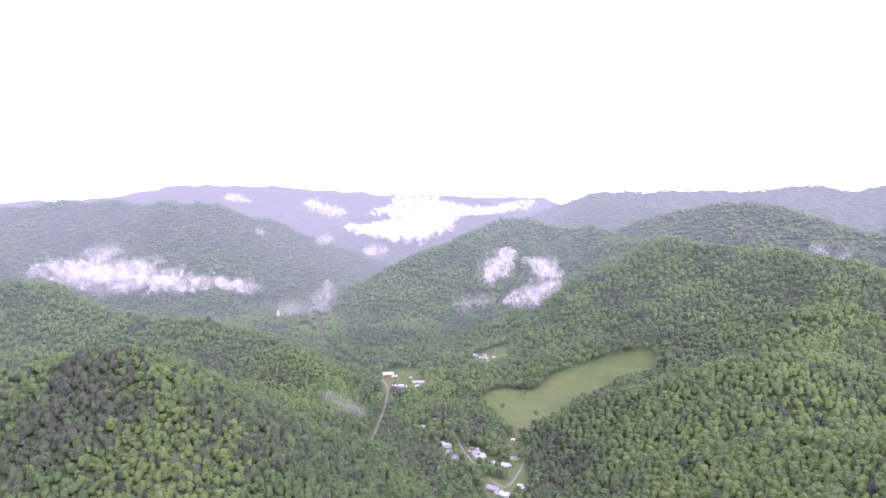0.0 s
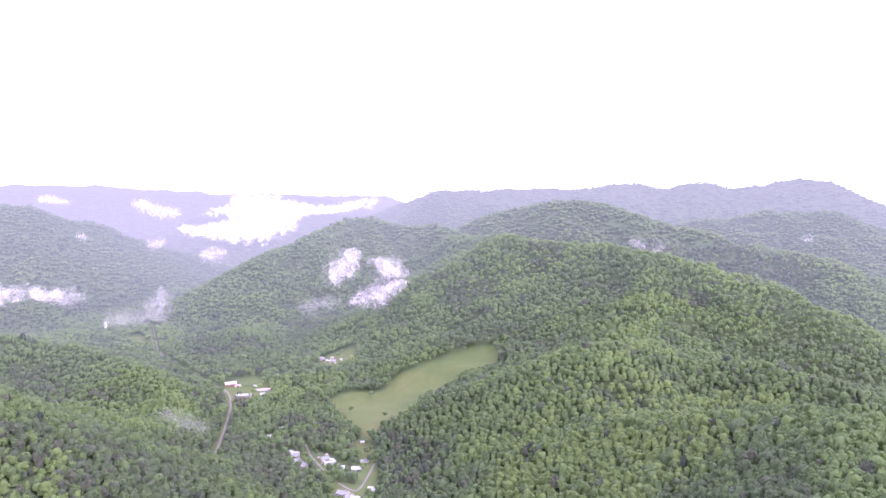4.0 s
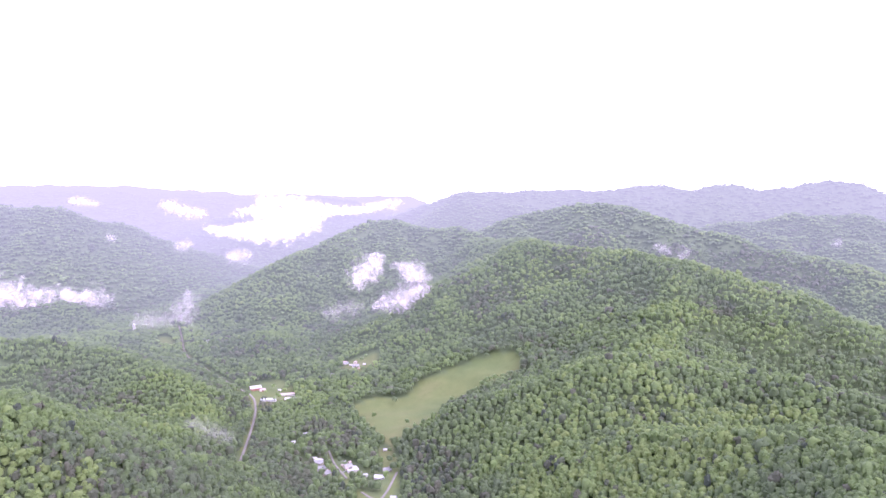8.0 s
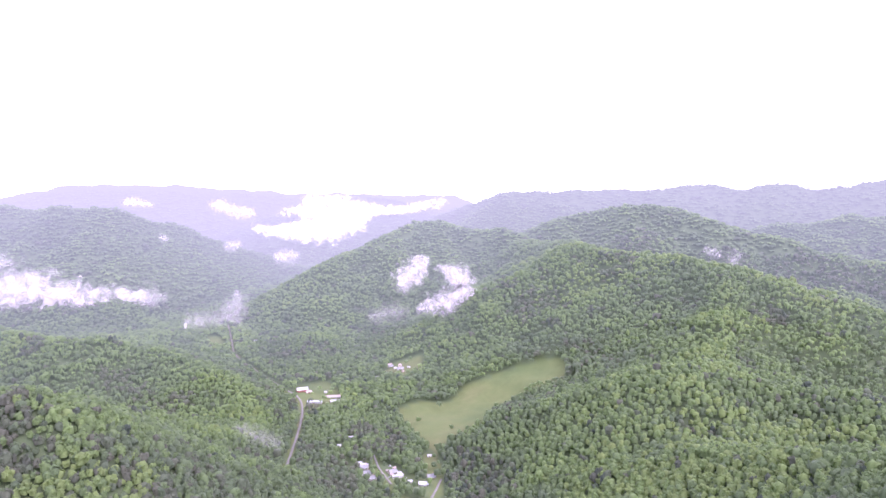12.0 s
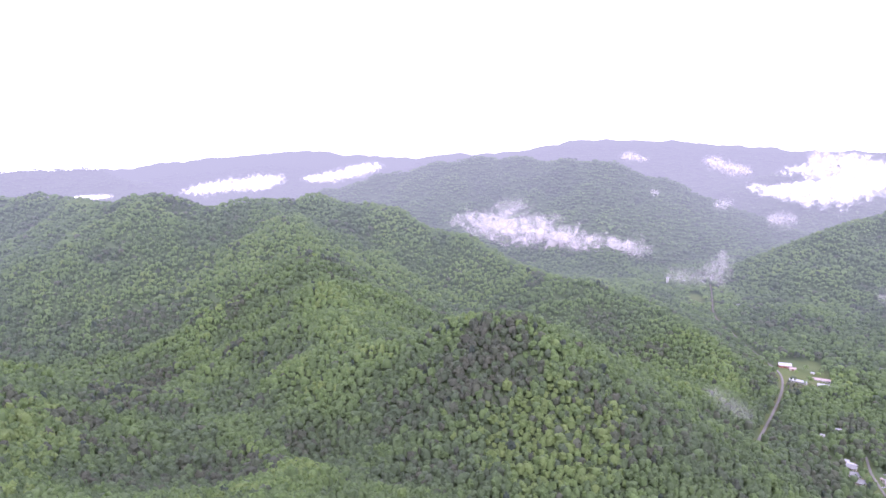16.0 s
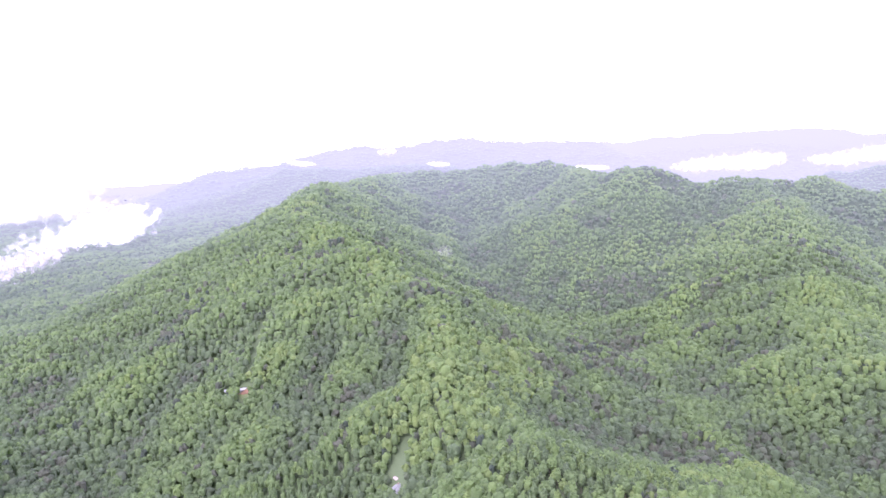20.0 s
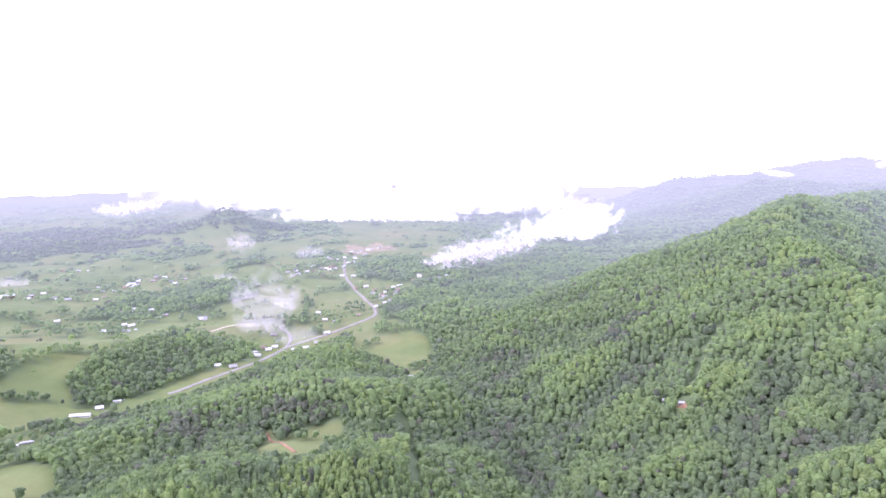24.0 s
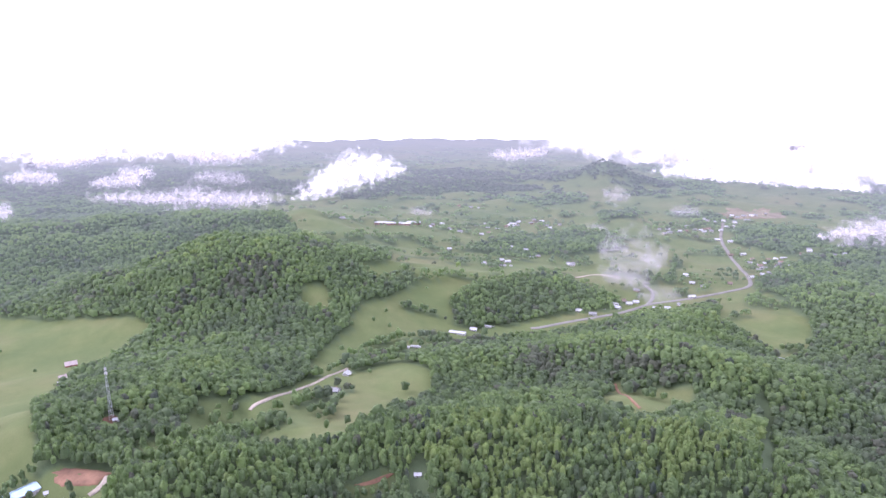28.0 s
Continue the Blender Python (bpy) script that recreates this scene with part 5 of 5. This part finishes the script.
fog_bank(1.0, (-2541, -1061, 61, 15), (-2563, -1013, 74, 35), (-2583, -964, 79, 41), (-2604, -906, 74, 20))
mist_cloud(0.8, (-638, -2331, 39, 9), (-693, -2317, 49, 20), (-763, -2296, 47, 22), (-817, -2276, 33, 11))
mist_wisp(0.7, (-904, -2192, 48, 12), (-969, -2167, 55, 24), (-1048, -2129, 44, 21), (-1095, -2104, 30, 9))
mist_cloud(0.8, (-431, -2430, 71, 13), (-497, -2419, 75, 25), (-563, -2404, 63, 20), (-599, -2394, 50, 9))
fog_bank(1.0, (-2700, -2454, 71, 54), (-2886, -2235, 68, 88), (-3192, -1778, 46, 149), (-3408, -1326, 32, 170), (-3526, -964, -4, 170), (-3587, -703, -21, 170))
fog_bank(0.8, (-474, -3943, 43, 52), (-829, -3883, 5, 67), (-1299, -3756, -2, 59), (-1747, -3575, -3, 59), (-2121, -3372, -1, 37))
fog_bank(1.0, (-2838, -1132, 61, 113), (-2921, -902, 63, 119), (-2986, -673, 79, 113), (-3033, -450, 120, 102), (-3058, -276, 155, 68))
mist_cloud(0.95, (-1131, 1814, 135, 12), (-1053, 1859, 123, 36), (-957, 1908, 108, 48), (-873, 1946, 96, 60), (-784, 1980, 71, 52), (-712, 2005, 56, 28), (-638, 2030, 59, 44), (-576, 2047, 49, 44), (-513, 2062, 34, 16))
mist_cloud(0.85, (81, 1632, 132, 12), (108, 1632, 149, 30), (134, 1633, 172, 33), (161, 1634, 201, 18), (178, 1633, 209, 7))
mist_cloud(0.85, (186, 1621, 200, 12), (212, 1615, 174, 27), (241, 1609, 162, 30), (263, 1604, 144, 21), (244, 1603, 117, 33), (205, 1606, 100, 30), (153, 1610, 90, 19), (127, 1611, 85, 7))
mist_wisp(0.5, (-325, 1769, 27, 18), (-308, 1778, 57, 37), (-300, 1785, 92, 25), (-295, 1790, 121, 11))
mist_wisp(0.35, (-452, 1815, 30, 19), (-381, 1831, 28, 26), (-323, 1843, 30, 15))
mist_wisp(0.4, (898, 1715, 210, 9), (923, 1701, 203, 17), (947, 1686, 185, 11))
mist_wisp(0.4, (953, 1681, 175, 11), (975, 1671, 193, 23), (986, 1663, 186, 11))
mist_wisp(0.45, (1729, 2054, 159, 10), (1746, 2040, 171, 21), (1760, 2028, 168, 10))
fog_bank(1.0, (-486, 3257, 160, 18), (-356, 3274, 152, 30), (-224, 3285, 151, 61), (-90, 3293, 177, 79), (42, 3296, 204, 55), (122, 3295, 231, 15))
fog_bank(1.0, (-428, 3671, 207, 20), (-280, 3686, 224, 31), (-131, 3696, 254, 55), (47, 3697, 224, 41), (226, 3690, 219, 20), (433, 3673, 255, 31), (521, 3662, 276, 17))
mist_cloud(0.8, (-704, 3426, 261, 13), (-664, 3435, 266, 29), (-570, 3450, 232, 29), (-460, 3466, 215, 22))
mist_cloud(0.8, (-273, 3588, 257, 26), (-229, 3591, 277, 53), (-171, 3594, 268, 33), (-128, 3595, 245, 13))
mist_cloud(0.8, (-834, 2619, 309, 10), (-786, 2634, 309, 15), (-721, 2652, 294, 7))
mist_wisp(0.8, (-428, 2302, 166, 9), (-398, 2308, 177, 19), (-361, 2315, 184, 9))
mist_wisp(0.8, (-275, 2272, 135, 11), (-230, 2277, 140, 27), (-174, 2283, 149, 13))
mist_wisp(0.6, (-653, 2407, 200, 10), (-635, 2412, 194, 15), (-616, 2416, 184, 7))
mist_wisp(0.45, (-1087, 2074, 168, 19), (-1060, 2086, 149, 28), (-984, 2124, 154, 28), (-962, 2134, 162, 14))
fog_bank(1.0, (-2596, 1497, 157, 8), (-2553, 1569, 156, 11), (-2508, 1641, 158, 8))
fog_bank(1.0, (-2384, 1819, 164, 11), (-2317, 1904, 174, 25), (-2240, 1996, 189, 27), (-2160, 2083, 194, 33), (-2079, 2167, 219, 16))
fog_bank(1.0, (-2267, 2400, 185, 12), (-2155, 2502, 197, 27), (-2043, 2597, 229, 30), (-1948, 2670, 251, 18))
fog_bank(1.0, (-3468, 427, 148, 6), (-3457, 502, 137, 13), (-3445, 579, 132, 6))
mist_cloud(0.8, (-3390, 861, 183, 9), (-3375, 921, 192, 19), (-3361, 968, 191, 9))
fog_bank(1.0, (-2986, 988, 159, 5), (-2968, 1042, 155, 11), (-2948, 1097, 154, 5))
mist_wisp(0.18, (-1254, 435, 129, 8), (-1248, 454, 129, 15), (-1241, 474, 130, 8))
mist_cloud(0.95, (-1748, -603, 4, 10), (-1767, -555, 14, 20), (-1789, -492, 27, 27), (-1810, -423, 41, 31), (-1828, -354, 56, 27), (-1844, -286, 73, 20), (-1852, -246, 84, 8))
fog_bank(1.0, (-2375, -724, -65, 18), (-2380, -683, -103, 34), (-2415, -571, -84, 37), (-2447, -462, -40, 46), (-2471, -353, -8, 69), (-2490, -247, 21, 79), (-2501, -142, 39, 60), (-2505, -77, 43, 18))
fog_bank(1.0, (-3013, -1949, -70, 33), (-3130, -1751, -97, 53), (-3265, -1493, -84, 73), (-3374, -1224, -111, 100), (-3459, -950, -135, 114), (-3529, -681, -99, 100), (-3577, -420, -53, 67), (-3596, -268, -20, 26))
mist_wisp(0.4, (-1541, -112, 62, 12), (-1544, -79, 66, 23), (-1546, -47, 69, 12))
fog_bank(0.85, (-1152, -2008, -20, 10), (-1218, -1973, -4, 35), (-1286, -1939, 37, 52), (-1351, -1901, 68, 61), (-1420, -1853, 74, 48), (-1486, -1800, 66, 21), (-1515, -1776, 58, 8))
mist_cloud(0.75, (-520, -1998, 59, 11), (-612, -1973, 54, 17), (-706, -1941, 43, 19), (-802, -1905, 40, 35), (-885, -1867, 28, 27), (-984, -1819, 25, 25), (-1055, -1781, 28, 15))
mist_cloud(0.7, (-295, -1939, 67, 18), (-339, -1931, 59, 26), (-374, -1925, 56, 14))
mist_wisp(0.62, (-1196, -823, 28, 14), (-1220, -790, 30, 32), (-1247, -747, 26, 44), (-1264, -711, 11, 44), (-1275, -684, -4, 17))
mist_wisp(0.55, (-1129, -765, 7, 11), (-1152, -727, -2, 25), (-1173, -690, -10, 28), (-1188, -661, -18, 14))
mist_wisp(0.4, (-1040, -617, 8, 7), (-1064, -582, 14, 17), (-1087, -543, 17, 10))
mist_wisp(0.45, (-1293, -1548, -16, 10), (-1324, -1522, -16, 18), (-1355, -1494, -23, 10))
mist_wisp(0.5, (-1800, -1238, 15, 13), (-1829, -1196, 15, 31), (-1857, -1154, 14, 13))
mist_wisp(0.4, (-1522, -1088, -22, 9), (-1544, -1059, -19, 15), (-1565, -1029, -22, 7))
mist_wisp(0.45, (-1733, -966, 13, 10), (-1755, -928, 14, 18), (-1779, -884, 18, 10))
mist_cloud(0.8, (-874, -2836, 5, 16), (-940, -2815, -3, 33), (-1028, -2785, -4, 19))
mist_cloud(0.8, (-1247, -3240, -15, 19), (-1330, -3210, 6, 45), (-1432, -3164, -19, 32), (-1550, -3111, -8, 32), (-1668, -3051, -7, 19))
mist_cloud(0.8, (-700, -3498, -7, 20), (-808, -3476, 0, 40), (-939, -3444, -2, 33), (-1031, -3420, 7, 20))
mist_cloud(0.8, (-2366, -2285, 7, 15), (-2438, -2208, -1, 30), (-2509, -2131, 14, 30), (-2577, -2053, 26, 24))
fog_bank(0.9, (-2458, -1522, -11, 16), (-2526, -1414, 7, 37), (-2585, -1303, -4, 43), (-2639, -1195, 5, 54), (-2686, -1088, 8, 48), (-2720, -998, -6, 43), (-2755, -892, -23, 48), (-2783, -786, -57, 54), (-2802, -699, -88, 59))
mist_cloud(0.75, (-2156, -735, -73, 12), (-2180, -667, -70, 30), (-2207, -592, -46, 42), (-2230, -519, -26, 30))
mist_wisp(0.24, (-136, 735, 139, 4), (-118, 735, 129, 9), (-100, 735, 119, 11), (-78, 735, 111, 4))
mist_wisp(0.3, (9, 1368, 122, 11), (54, 1368, 126, 19), (110, 1366, 133, 11))
